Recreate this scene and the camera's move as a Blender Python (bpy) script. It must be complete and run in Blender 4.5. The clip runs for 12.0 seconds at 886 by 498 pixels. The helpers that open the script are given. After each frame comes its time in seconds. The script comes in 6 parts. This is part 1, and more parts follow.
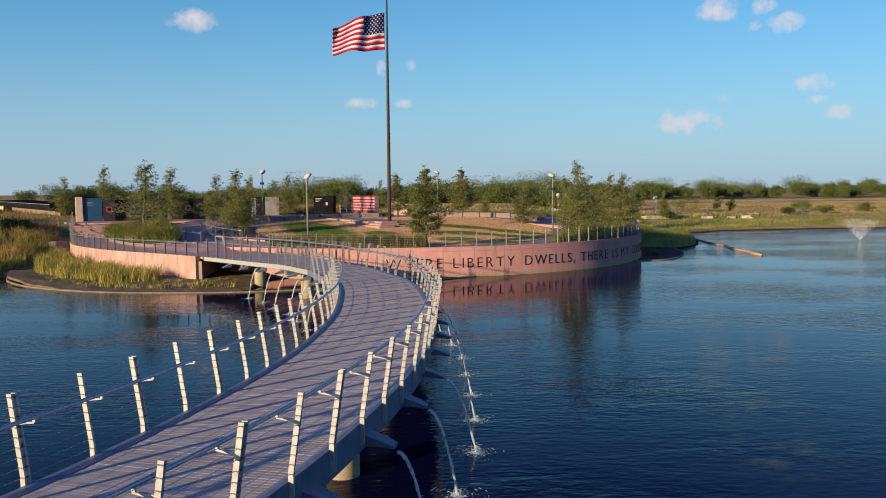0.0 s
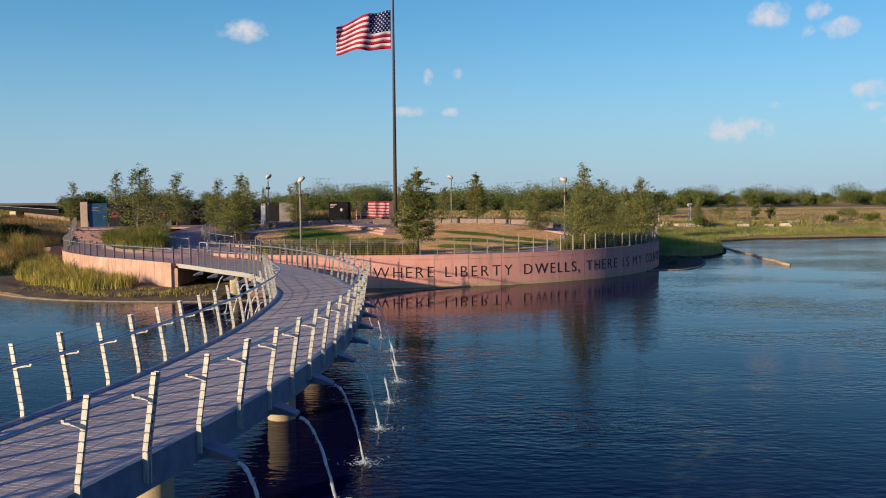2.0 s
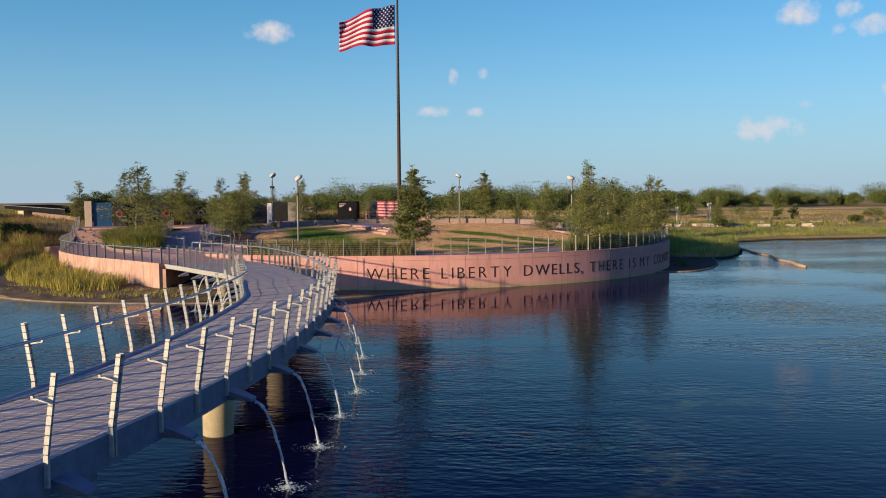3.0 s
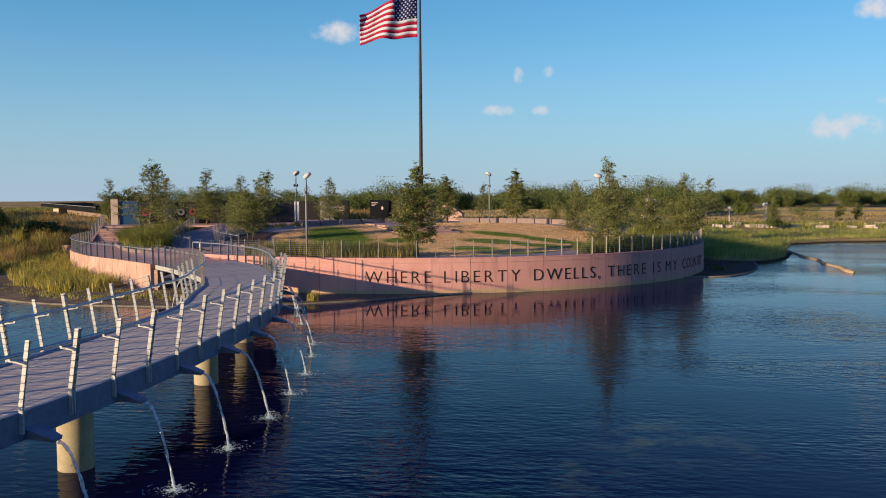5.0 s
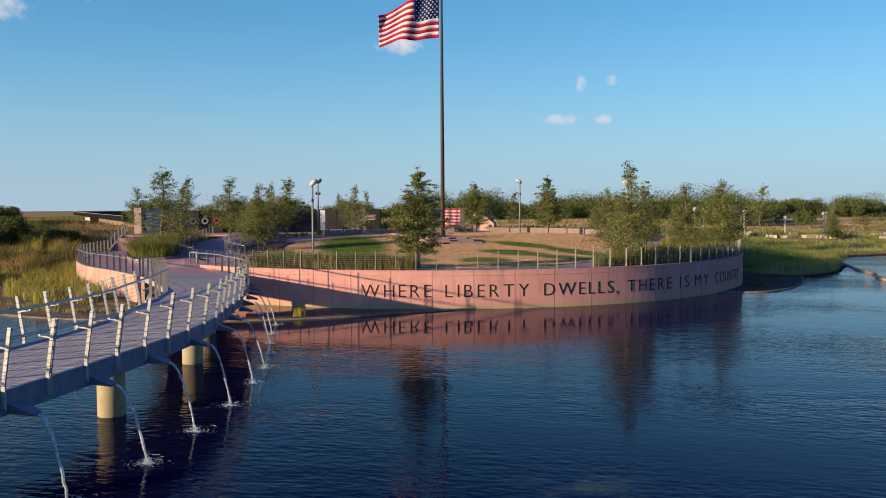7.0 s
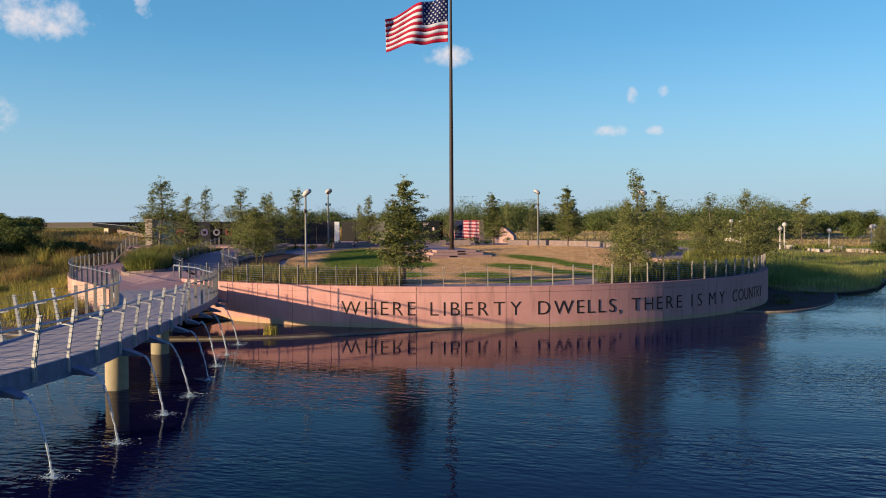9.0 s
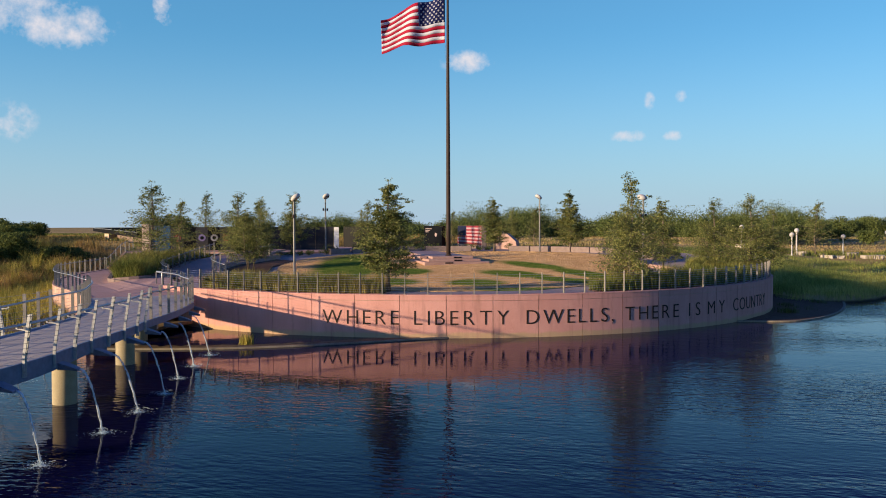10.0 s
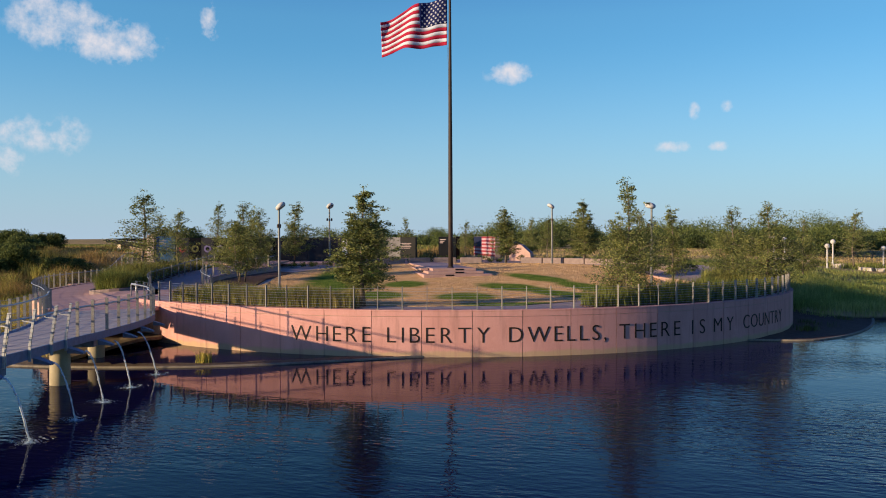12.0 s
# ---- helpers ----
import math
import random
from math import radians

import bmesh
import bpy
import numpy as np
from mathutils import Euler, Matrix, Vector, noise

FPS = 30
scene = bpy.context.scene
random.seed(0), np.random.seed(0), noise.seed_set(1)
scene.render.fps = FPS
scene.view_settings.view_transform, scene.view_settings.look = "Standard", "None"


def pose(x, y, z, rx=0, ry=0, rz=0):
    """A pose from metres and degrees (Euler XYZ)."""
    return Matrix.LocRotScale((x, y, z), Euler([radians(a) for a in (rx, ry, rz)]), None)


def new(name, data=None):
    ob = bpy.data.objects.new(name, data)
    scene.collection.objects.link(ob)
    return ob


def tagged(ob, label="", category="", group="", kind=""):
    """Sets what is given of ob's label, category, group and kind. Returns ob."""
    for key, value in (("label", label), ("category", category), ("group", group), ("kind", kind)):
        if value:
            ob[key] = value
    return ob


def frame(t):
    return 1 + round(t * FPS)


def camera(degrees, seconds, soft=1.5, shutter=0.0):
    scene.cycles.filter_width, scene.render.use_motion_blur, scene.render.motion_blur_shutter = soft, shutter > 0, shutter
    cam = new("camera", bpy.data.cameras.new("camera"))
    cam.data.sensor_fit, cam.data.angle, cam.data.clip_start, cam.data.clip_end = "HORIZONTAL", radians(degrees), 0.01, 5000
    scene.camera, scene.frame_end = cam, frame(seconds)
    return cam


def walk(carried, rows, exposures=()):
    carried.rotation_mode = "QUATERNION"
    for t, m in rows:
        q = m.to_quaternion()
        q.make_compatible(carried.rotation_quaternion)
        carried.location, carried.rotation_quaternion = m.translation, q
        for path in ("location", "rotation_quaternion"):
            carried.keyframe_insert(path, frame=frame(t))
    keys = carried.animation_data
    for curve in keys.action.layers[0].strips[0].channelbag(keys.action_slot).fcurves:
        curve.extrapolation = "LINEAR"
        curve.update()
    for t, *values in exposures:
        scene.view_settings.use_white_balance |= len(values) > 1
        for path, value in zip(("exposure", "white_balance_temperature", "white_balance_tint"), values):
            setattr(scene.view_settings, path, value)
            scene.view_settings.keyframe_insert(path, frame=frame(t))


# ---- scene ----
cam = camera(55.3, 12.0, 1.0)
METRES, EYE = 28.0, 5.8
ROWS = [
    (0.0, 0.0, 0.0, 0.0, -0.04, -3.96, 0.57),
    (0.5, 0.0307, 0.0324, -0.0034, 0.8, -3.68, 0.54),
    (1.0, 0.061, 0.0656, -0.0065, 1.67, -3.44, 0.51),
    (1.5, 0.0916, 0.0993, -0.0089, 2.38, -3.4, 0.49),
    (2.0, 0.1217, 0.1339, -0.0109, 3.09, -3.39, 0.5),
    (2.5, 0.1512, 0.1685, -0.0126, 3.89, -3.38, 0.5),
    (3.0, 0.1797, 0.2027, -0.0139, 4.77, -3.38, 0.5),
    (5.0, 0.2919, 0.3273, -0.0145, 9.1, -3.43, 0.35),
    (5.5, 0.3165, 0.3638, -0.0154, 10.13, -3.31, 0.35),
    (6.0, 0.3396, 0.4007, -0.0169, 11.2, -3.13, 0.35),
    (6.5, 0.3612, 0.438, -0.018, 12.24, -2.95, 0.36),
    (7.0, 0.3818, 0.4748, -0.0184, 13.26, -2.76, 0.35),
    (9.0, 0.4629, 0.6127, -0.0194, 16.58, -1.95, 0.24),
    (9.5, 0.4807, 0.648, -0.0194, 17.14, -1.76, 0.22),
    (10.0, 0.498, 0.6825, -0.0198, 17.7, -1.57, 0.19),
    (10.5, 0.5154, 0.7167, -0.0202, 18.4, -1.38, 0.18),
    (11.0, 0.5323, 0.7504, -0.0214, 19.12, -1.18, 0.19),
    (11.5, 0.5481, 0.7842, -0.0221, 19.84, -0.98, 0.2),
    (12.0, 0.5632, 0.8171, -0.0229, 20.56, -0.78, 0.18),
]
walk(cam, [(t, pose(0, 0, EYE) @ pose(METRES * x, METRES * y, METRES * z, 90 + pitch, roll, yaw)) for t, x, y, z, yaw, pitch, roll in ROWS], [(0.0, 0.77, 6150, 10), (5.0, 0.81, 6150, 10), (9.0, 0.91, 6150, 10), (12.0, 0.90, 6150, 10)])

# ---- light ----
SUN_AZ = radians(-134)          # direction towards the sun, counter-clockwise from +x
SUN_EL = radians(10.0)
sun_dir = Vector((math.cos(SUN_EL) * math.cos(SUN_AZ), math.cos(SUN_EL) * math.sin(SUN_AZ), math.sin(SUN_EL)))
sun = new("sun", bpy.data.lights.new("sun", "SUN"))
sun.data.energy, sun.data.angle, sun.data.color = 4.6, radians(0.7), (1.0, 0.73, 0.43)
sun.matrix_world = sun_dir.to_track_quat("Z", "Y").to_matrix().to_4x4()
tagged(sun, "low warm evening sun", "sun", kind="structure")

world = bpy.data.worlds.new("sky")
scene.world = world
world.use_nodes = True
wn, wl = world.node_tree.nodes, world.node_tree.links
wn.clear()


def wnode(kind, **props):
    n = wn.new(kind)
    for k, v in props.items():
        setattr(n, k, v)
    return n


def wmath(op, a, b=None, clamp=False):
    n = wnode("ShaderNodeMath", operation=op, use_clamp=clamp)
    for i, v in enumerate((a, b)):
        if v is None:
            continue
        if isinstance(v, (int, float)):
            n.inputs[i].default_value = v
        else:
            wl.new(v, n.inputs[i])
    return n.outputs[0]


sky = wnode("ShaderNodeTexSky", sky_type="NISHITA", sun_disc=False)
sky.sun_elevation, sky.sun_rotation = SUN_EL + radians(16), math.pi / 2 - SUN_AZ
sky.air_density, sky.dust_density, sky.ozone_density = 1.0, 0.8, 2.8
coord = wnode("ShaderNodeTexCoord")
split = wnode("ShaderNodeSeparateXYZ")
wl.new(coord.outputs["Generated"], split.inputs[0])
az = wmath("ARCTAN2", split.outputs[0], split.outputs[1])
el = wmath("ARCSINE", split.outputs[2])
fluff = wnode("ShaderNodeTexNoise")
fluff.inputs["Scale"].default_value, fluff.inputs["Detail"].default_value = 46.0, 9.0
fluff.inputs["Roughness"].default_value = 0.62
wl.new(coord.outputs["Generated"], fluff.inputs["Vector"])
# clouds: azimuth to the right of +y and elevation (degrees), half width, half height, density
CLOUDS = [
    (-15.8, 10.9, 2.3, 0.95, 0.95),
    (17.9, 11.2, 1.82, 1.0, 1),
    (20.6, 11.2, 1.2, 0.75, 0.9),
    (21.9, 10.0, 1.53, 0.9, 0.9),
    (20.1, 9.8, 0.67, 0.6, 0.7),
    (23.7, 6.3, 1.63, 0.8, 0.9),
    (23.8, 5.4, 0.96, 0.5, 0.7),
    (25.0, 4.6, 1.05, 0.65, 0.9),
    (15.9, 4.3, 3.35, 1.1, 0.8),
    (-5.3, 5.8, 1.44, 0.55, 0.85),
    (-4.0, 8.1, 0.48, 0.7, 0.8),
    (-2.0, 8.2, 0.48, 0.6, 0.7),
    (-2.5, 5.8, 0.86, 0.45, 0.8),
    (18.1, 5.7, 1.34, 0.45, 0.5),
    (-45.0, 13.1, 3.59, 1.99, 1),
    (-41.8, 12.2, 3.59, 1.74, 1),
    (-35.9, 13.8, 0.81, 1.59, 1),
    (-46.3, 6.4, 3.35, 1.39, 0.75),
    (-44.4, 6.4, 1.44, 1.49, 0.7),
    (-47.9, 4.7, 1.44, 1.24, 0.8),
]
total = None
for a0, e0, hw, hh, dens in CLOUDS:
    du = wmath("DIVIDE", wmath("SUBTRACT", az, radians(a0)), radians(hw))
    dv = wmath("DIVIDE", wmath("SUBTRACT", el, radians(e0)), radians(hh))
    rr = wmath("ADD", wmath("MULTIPLY", du, du), wmath("MULTIPLY", dv, dv))
    puff = wmath("MULTIPLY", wmath("SUBTRACT", 1.0, rr, clamp=True), dens)
    total = puff if total is None else wmath("MAXIMUM", total, puff)
rough_edge = wmath("MULTIPLY", wmath("SUBTRACT", fluff.outputs[0], 0.5), 3.0)
cover = wmath("MULTIPLY", wmath("SUBTRACT", wmath("ADD", total, rough_edge), 0.30), 0.95, clamp=True)
cover = wmath("MULTIPLY", wmath("MULTIPLY", cover, wmath("MULTIPLY", total, 1.8, clamp=True), clamp=True), 0.92)
mix = wnode("ShaderNodeMix", data_type="RGBA")
wl.new(cover, mix.inputs["Factor"])
tint = wnode("ShaderNodeMix", data_type="RGBA", blend_type="MULTIPLY")
tint.inputs["Factor"].default_value = 1.0
wl.new(sky.outputs[0], tint.inputs["A"])
tint.inputs["B"].default_value = (0.655, 1.0, 1.10, 1)
haze = wnode("ShaderNodeMix", data_type="RGBA", blend_type="ADD")
haze.inputs["Factor"].default_value = 1.0
wl.new(tint.outputs["Result"], haze.inputs["A"])
haze.inputs["B"].default_value = (0.15, 0.9, 1.5, 1)
# paler blue-grey air towards the horizon
air = wnode("ShaderNodeMix", data_type="RGBA")
low = wmath("MULTIPLY", wmath("POWER", wmath("SUBTRACT", 1.0, wmath("DIVIDE", el, radians(13)), clamp=True), 1.6), 0.85, clamp=True)
away = wmath("ADD", wmath("MULTIPLY", split.outputs[0], -1.3 * sun_dir.x), wmath("MULTIPLY", split.outputs[1], -1.3 * sun_dir.y))
low = wmath("MULTIPLY", low, wmath("ADD", away, 1.05, clamp=True))
wl.new(low, air.inputs["Factor"])
wl.new(haze.outputs["Result"], air.inputs["A"])
air.inputs["B"].default_value = (4.85, 6.0, 7.1, 1)
# deeper blue overhead
deep_blue = wnode("ShaderNodeMix", data_type="RGBA", blend_type="MULTIPLY")
wl.new(wmath("MULTIPLY", wmath("SUBTRACT", split.outputs[2], 0.25, clamp=True), 4.6, clamp=True), deep_blue.inputs["Factor"])
wl.new(air.outputs["Result"], deep_blue.inputs["A"])
deep_blue.inputs["B"].default_value = (0.29, 0.37, 0.88, 1)
wl.new(deep_blue.outputs["Result"], mix.inputs["A"])
mix.inputs["B"].default_value = (8.2, 7.6, 7.6, 1)
back = wnode("ShaderNodeBackground")
back.inputs["Strength"].default_value = 0.053
wl.new(mix.outputs["Result"], back.inputs["Color"])
wout = wnode("ShaderNodeOutputWorld")
wl.new(back.outputs[0], wout.inputs[0])

# ---- materials ----


class Mat:
    """A node material with a Principled shader and short helpers."""

    def __init__(self, name, rough=0.7, metal=0.0, spec=0.5):
        self.m = bpy.data.materials.new(name)
        self.m.use_nodes = True
        self.n, self.l = self.m.node_tree.nodes, self.m.node_tree.links
        self.p = self.n["Principled BSDF"]
        self.p.inputs["Roughness"].default_value = rough
        self.p.inputs["Metallic"].default_value = metal
        self.p.inputs["Specular IOR Level"].default_value = spec
        self.tc = self.n.new("ShaderNodeTexCoord")

    def noise(self, scale, detail=4, rough=0.55, stretch=None, world=True, turn=0):
        t = self.n.new("ShaderNodeTexNoise")
        t.inputs["Scale"].default_value, t.inputs["Detail"].default_value, t.inputs["Roughness"].default_value = scale, detail, rough
        src = self.tc.outputs["Object"]
        if world:
            g = self.n.new("ShaderNodeNewGeometry")
            src = g.outputs["Position"]
        if stretch:
            mp = self.n.new("ShaderNodeMapping")
            mp.inputs["Scale"].default_value = stretch
            mp.inputs["Rotation"].default_value = (0, 0, radians(turn))
            self.l.new(src, mp.inputs[0])
            src = mp.outputs[0]
        self.l.new(src, t.inputs["Vector"])
        return t.outputs[0]

    def ramp(self, fac, stops):
        r = self.n.new("ShaderNodeValToRGB")
        e = r.color_ramp.elements
        while len(e) < len(stops):
            e.new(0.5)
        for s, (pos, col) in zip(e, stops):
            s.position, s.color = pos, (*col, 1)
        self.l.new(fac, r.inputs[0])
        return r.outputs[0]

    def mix(self, fac, a, b, mode="MIX"):
        x = self.n.new("ShaderNodeMix")
        x.data_type, x.blend_type = "RGBA", mode
        for key, v in (("Factor", fac), ("A", a), ("B", b)):
            if isinstance(v, (int, float)):
                x.inputs[key].default_value = v
            elif isinstance(v, tuple):
                x.inputs[key].default_value = (*v, 1)
            else:
                self.l.new(v, x.inputs[key])
        return x.outputs["Result"]

    def rand(self, island=False):
        if island:
            return self.n.new("ShaderNodeNewGeometry").outputs["Random Per Island"]
        return self.n.new("ShaderNodeObjectInfo").outputs["Random"]

    def color(self, c):
        if isinstance(c, tuple):
            self.p.inputs["Base Color"].default_value = (*c, 1)
        else:
            self.l.new(c, self.p.inputs["Base Color"])
        return self

    def bump(self, h, strength=0.3, dist=0.02):
        b = self.n.new("ShaderNodeBump")
        b.inputs["Strength"].default_value, b.inputs["Distance"].default_value = strength, dist
        self.l.new(h, b.inputs["Height"])
        self.l.new(b.outputs[0], self.p.inputs["Normal"])
        return self

    def roughness(self, fac, lo, hi):
        mr = self.n.new("ShaderNodeMapRange")
        mr.inputs["To Min"].default_value, mr.inputs["To Max"].default_value = lo, hi
        self.l.new(fac, mr.inputs["Value"])
        self.l.new(mr.outputs[0], self.p.inputs["Roughness"])
        return self


def speckled(name, dark, light, scale=6, rough=0.85, bump=0.25, fine=90, spec=0.08, objrand=0.0):
    m = Mat(name, rough, spec=spec)
    big = m.noise(scale, 5)
    grain = m.noise(fine, 3)
    c = m.ramp(big, [(0.3, dark), (0.7, light)])
    c = m.mix(0.35, c, m.ramp(grain, [(0.3, tuple(v * 0.6 for v in dark)), (0.7, tuple(min(1, v * 1.25) for v in light))]))
    if objrand:
        c = m.mix(m.ramp(m.rand(), [(0, (0, 0, 0)), (1, (objrand,) * 3)]), c, tuple(v * 0.6 for v in dark))
    m.color(c).bump(grain, bump, 0.01)
    return m.m


def leafy(name, dark, mid, light, trans=0.25, drift=None):
    m = Mat(name, 0.75, spec=0.04)
    r = m.rand(island=True)
    big = m.noise(0.6, 3)
    c = m.ramp(r, [(0.0, dark), (0.5, mid), (1.0, light)])
    c = m.mix(0.35, c, m.ramp(big, [(0.35, dark), (0.65, light)]))
    if drift:
        c = m.mix(m.ramp(m.noise(0.16, 4, 0.6), [(0.42, (0.85, 0.85, 0.85)), (0.58, (0, 0, 0))]), c, m.ramp(r, [(0.0, tuple(v * 0.4 for v in drift)), (1.0, drift)]))
    m.color(c)
    t = m.n.new("ShaderNodeBsdfTranslucent")
    m.l.new(c, t.inputs[0])
    mx = m.n.new("ShaderNodeMixShader")
    mx.inputs[0].default_value = trans
    m.l.new(m.p.outputs[0], mx.inputs[1])
    m.l.new(t.outputs[0], mx.inputs[2])
    m.l.new(mx.outputs[0], m.n["Material Output"].inputs[0])
    return m.m


# pink precast wall panels, weathered and stained near the water
m = Mat("pink_panel", 0.85, spec=0.1)
big = m.noise(0.9, 5, stretch=(1, 1, 0.55))
grain = m.noise(45, 4)
c = m.ramp(big, [(0.28, (0.43, 0.215, 0.185)), (0.6, (0.51, 0.27, 0.24)), (0.8, (0.58, 0.33, 0.30))])
c = m.mix(0.2, c, m.ramp(grain, [(0.3, (0.36, 0.17, 0.14)), (0.7, (0.72, 0.40, 0.35))]))
c = m.mix(m.ramp(m.rand(), [(0, (0, 0, 0)), (1, (0.22, 0.22, 0.22))]), c, (0.46, 0.21, 0.18))
geo = m.n.new("ShaderNodeNewGeometry")
sep = m.n.new("ShaderNodeSeparateXYZ")
m.l.new(geo.outputs["Position"], sep.inputs[0])
line = m.n.new("ShaderNodeMath")
line.operation = "MULTIPLY_ADD"
m.l.new(m.noise(1.6, 4), line.inputs[0])
line.inputs[1].default_value = -0.3
m.l.new(sep.outputs[2], line.inputs[2])
scum = m.ramp(line.outputs[0], [(0.0, (1, 1, 1)), (0.04, (0.85, 0.85, 0.85)), (0.14, (0, 0, 0))])
c = m.mix(m.mix(1.0, scum, (0.75, 0.75, 0.75), "MULTIPLY"), c, (0.38, 0.29, 0.16))
streak = m.ramp(m.noise(1.1, 5, 0.65, stretch=(3.2, 3.2, 0.35)), [(0.52, (0, 0, 0)), (0.72, (0.7, 0.7, 0.7))])
c = m.mix(streak, c, (0.30, 0.16, 0.135))
blot = m.ramp(m.noise(2.3, 6, 0.7), [(0.55, (0, 0, 0)), (0.75, (0.3, 0.3, 0.3))])
c = m.mix(blot, c, (0.62, 0.37, 0.31))
m.color(c).bump(grain, 0.25, 0.008)
PINK = m.m

m = Mat("weathered_pink_wall", 0.88, spec=0.08)
c = m.ramp(m.noise(0.8, 5, 0.6), [(0.3, (0.35, 0.215, 0.17)), (0.7, (0.49, 0.33, 0.27))])
c = m.mix(m.ramp(m.noise(1.3, 5, 0.65, stretch=(2.6, 2.6, 0.4)), [(0.48, (0, 0, 0)), (0.7, (0.75, 0.75, 0.75))]), c, (0.22, 0.15, 0.115))
c = m.mix(m.ramp(m.noise(2.1, 6, 0.7), [(0.52, (0, 0, 0)), (0.75, (0.5, 0.5, 0.5))]), c, (0.56, 0.42, 0.35))
m.color(c).bump(m.noise(40, 4), 0.25, 0.008)
PINK_WEATHERED = m.m
PINK_STONE = speckled("pink_granite", (0.31, 0.185, 0.155), (0.44, 0.29, 0.245), 3, 0.6, 0.15)
PAVING = speckled("plaza_concrete", (0.37, 0.225, 0.19), (0.48, 0.31, 0.265), 0.7, 0.85, 0.15, 30)
GREYPATH = speckled("grey_path", (0.28, 0.215, 0.20), (0.38, 0.30, 0.28), 0.8, 0.85, 0.15, 30)
CONCRETE = speckled("concrete", (0.28, 0.23, 0.15), (0.42, 0.36, 0.25), 2.0, 0.85, 0.3, 40)
CURB = speckled("curb_concrete", (0.12, 0.10, 0.075), (0.27, 0.23, 0.17), 1.5, 0.9, 0.35, 30)
GRAVEL = speckled("muddy_gravel", (0.05, 0.035, 0.02), (0.20, 0.14, 0.08), 5, 0.85, 0.9, 14)
SOIL = speckled("wet_soil", (0.075, 0.055, 0.033), (0.21, 0.155, 0.095), 1.4, 0.95, 0.9, 9)
MULCH = speckled("mulch", (0.05, 0.03, 0.02), (0.14, 0.085, 0.06), 4, 0.95, 0.8, 25)
BARK = speckled("bark", (0.10, 0.075, 0.055), (0.22, 0.18, 0.14), 6, 0.9, 0.6, 40)
GRANITE = speckled("black_granite", (0.003, 0.003, 0.004), (0.008, 0.008, 0.010), 2, 0.4, 0.02, 120, 0.08)
GREYSTONE = speckled("grey_stone", (0.12, 0.11, 0.11), (0.20, 0.185, 0.18), 1.5, 0.7, 0.1, 40)
SLATE = speckled("slate_slab", (0.022, 0.022, 0.026), (0.045, 0.044, 0.050), 1.5, 0.6, 0.1, 40)
BLUEPANEL = speckled("blue_panel", (0.015, 0.055, 0.12), (0.03, 0.09, 0.18), 0.8, 0.5, 0.03, 60, 0.25)
DULLSTONE = speckled("dull_pink_stone", (0.17, 0.125, 0.11), (0.27, 0.205, 0.185), 3, 0.8, 0.2)
TANSTONE = speckled("tan_stone", (0.46, 0.35, 0.26), (0.60, 0.47, 0.36), 2, 0.7, 0.1, 50)
WHITE = speckled("white_paint", (0.70, 0.69, 0.66), (0.82, 0.81, 0.78), 3, 0.5, 0.05, 60)
DARKROOF = speckled("dark_roof", (0.010, 0.011, 0.013), (0.020, 0.021, 0.024), 1, 0.95, 0.05, 30, 0.0)
BRONZE = speckled("bronze_pole", (0.035, 0.024, 0.02), (0.06, 0.042, 0.034), 2, 0.42, 0.04, 60)
LETTER = speckled("dark_bronze_letter", (0.018, 0.013, 0.011), (0.035, 0.026, 0.022), 4, 0.5, 0.05, 80)
TILEPALE = speckled("pale_pink_tile", (0.34, 0.22, 0.24), (0.46, 0.32, 0.34), 4, 0.6, 0.05, 60)
RED = speckled("red_tile", (0.20, 0.022, 0.035), (0.28, 0.035, 0.05), 4, 0.6, 0.05, 60)
STRIPEWHITE = speckled("pale_stripe", (0.26, 0.20, 0.20), (0.36, 0.28, 0.27), 4, 0.6, 0.05, 60)
NAVY = speckled("navy", (0.010, 0.012, 0.035), (0.016, 0.02, 0.05), 4, 0.7, 0.05, 60)
LOG = speckled("floating_boom", (0.22, 0.16, 0.10), (0.48, 0.37, 0.24), 2.5, 0.9, 0.6, 12)
ROCK = speckled("pale_rock", (0.38, 0.32, 0.26), (0.55, 0.47, 0.38), 1.2, 0.85, 0.6, 12)

m = Mat("galvanised_steel", 0.42, 0.75)
spots = m.noise(18, 5)
c = m.ramp(spots, [(0.3, (0.30, 0.32, 0.345)), (0.7, (0.48, 0.50, 0.525))])
m.color(c).roughness(spots, 0.35, 0.55)
STEEL = m.m
m = Mat("pale_steel_post", 0.5, 0.15)
spots = m.noise(14, 5)
c = m.ramp(spots, [(0.3, (0.30, 0.295, 0.28)), (0.7, (0.45, 0.44, 0.415))])
m.color(c)
POSTMAT = m.m
CLIP = speckled("dull_cable_clip", (0.05, 0.05, 0.05), (0.10, 0.10, 0.095), 8, 0.6, 0.05, 60)
m = Mat("painted_fascia", 0.55, 0.0, 0.3)
spots = m.noise(5, 5)
m.color(m.ramp(spots, [(0.3, (0.095, 0.115, 0.165)), (0.7, (0.16, 0.185, 0.25))])).roughness(spots, 0.4, 0.6)
FASCIA = m.m
m = Mat("deck_board", 0.85, 0.0, 0.08)
gr = m.noise(30, 4)
bl = m.noise(0.8, 4)
c = m.ramp(bl, [(0.3, (0.32, 0.28, 0.26)), (0.7, (0.41, 0.365, 0.34))])
c = m.mix(0.4, c, m.ramp(m.rand(), [(0, (0.27, 0.24, 0.225)), (1, (0.52, 0.465, 0.435))]))
c = m.mix(0.2, c, m.ramp(gr, [(0.3, (0.24, 0.22, 0.2)), (0.7, (0.58, 0.54, 0.5))]))
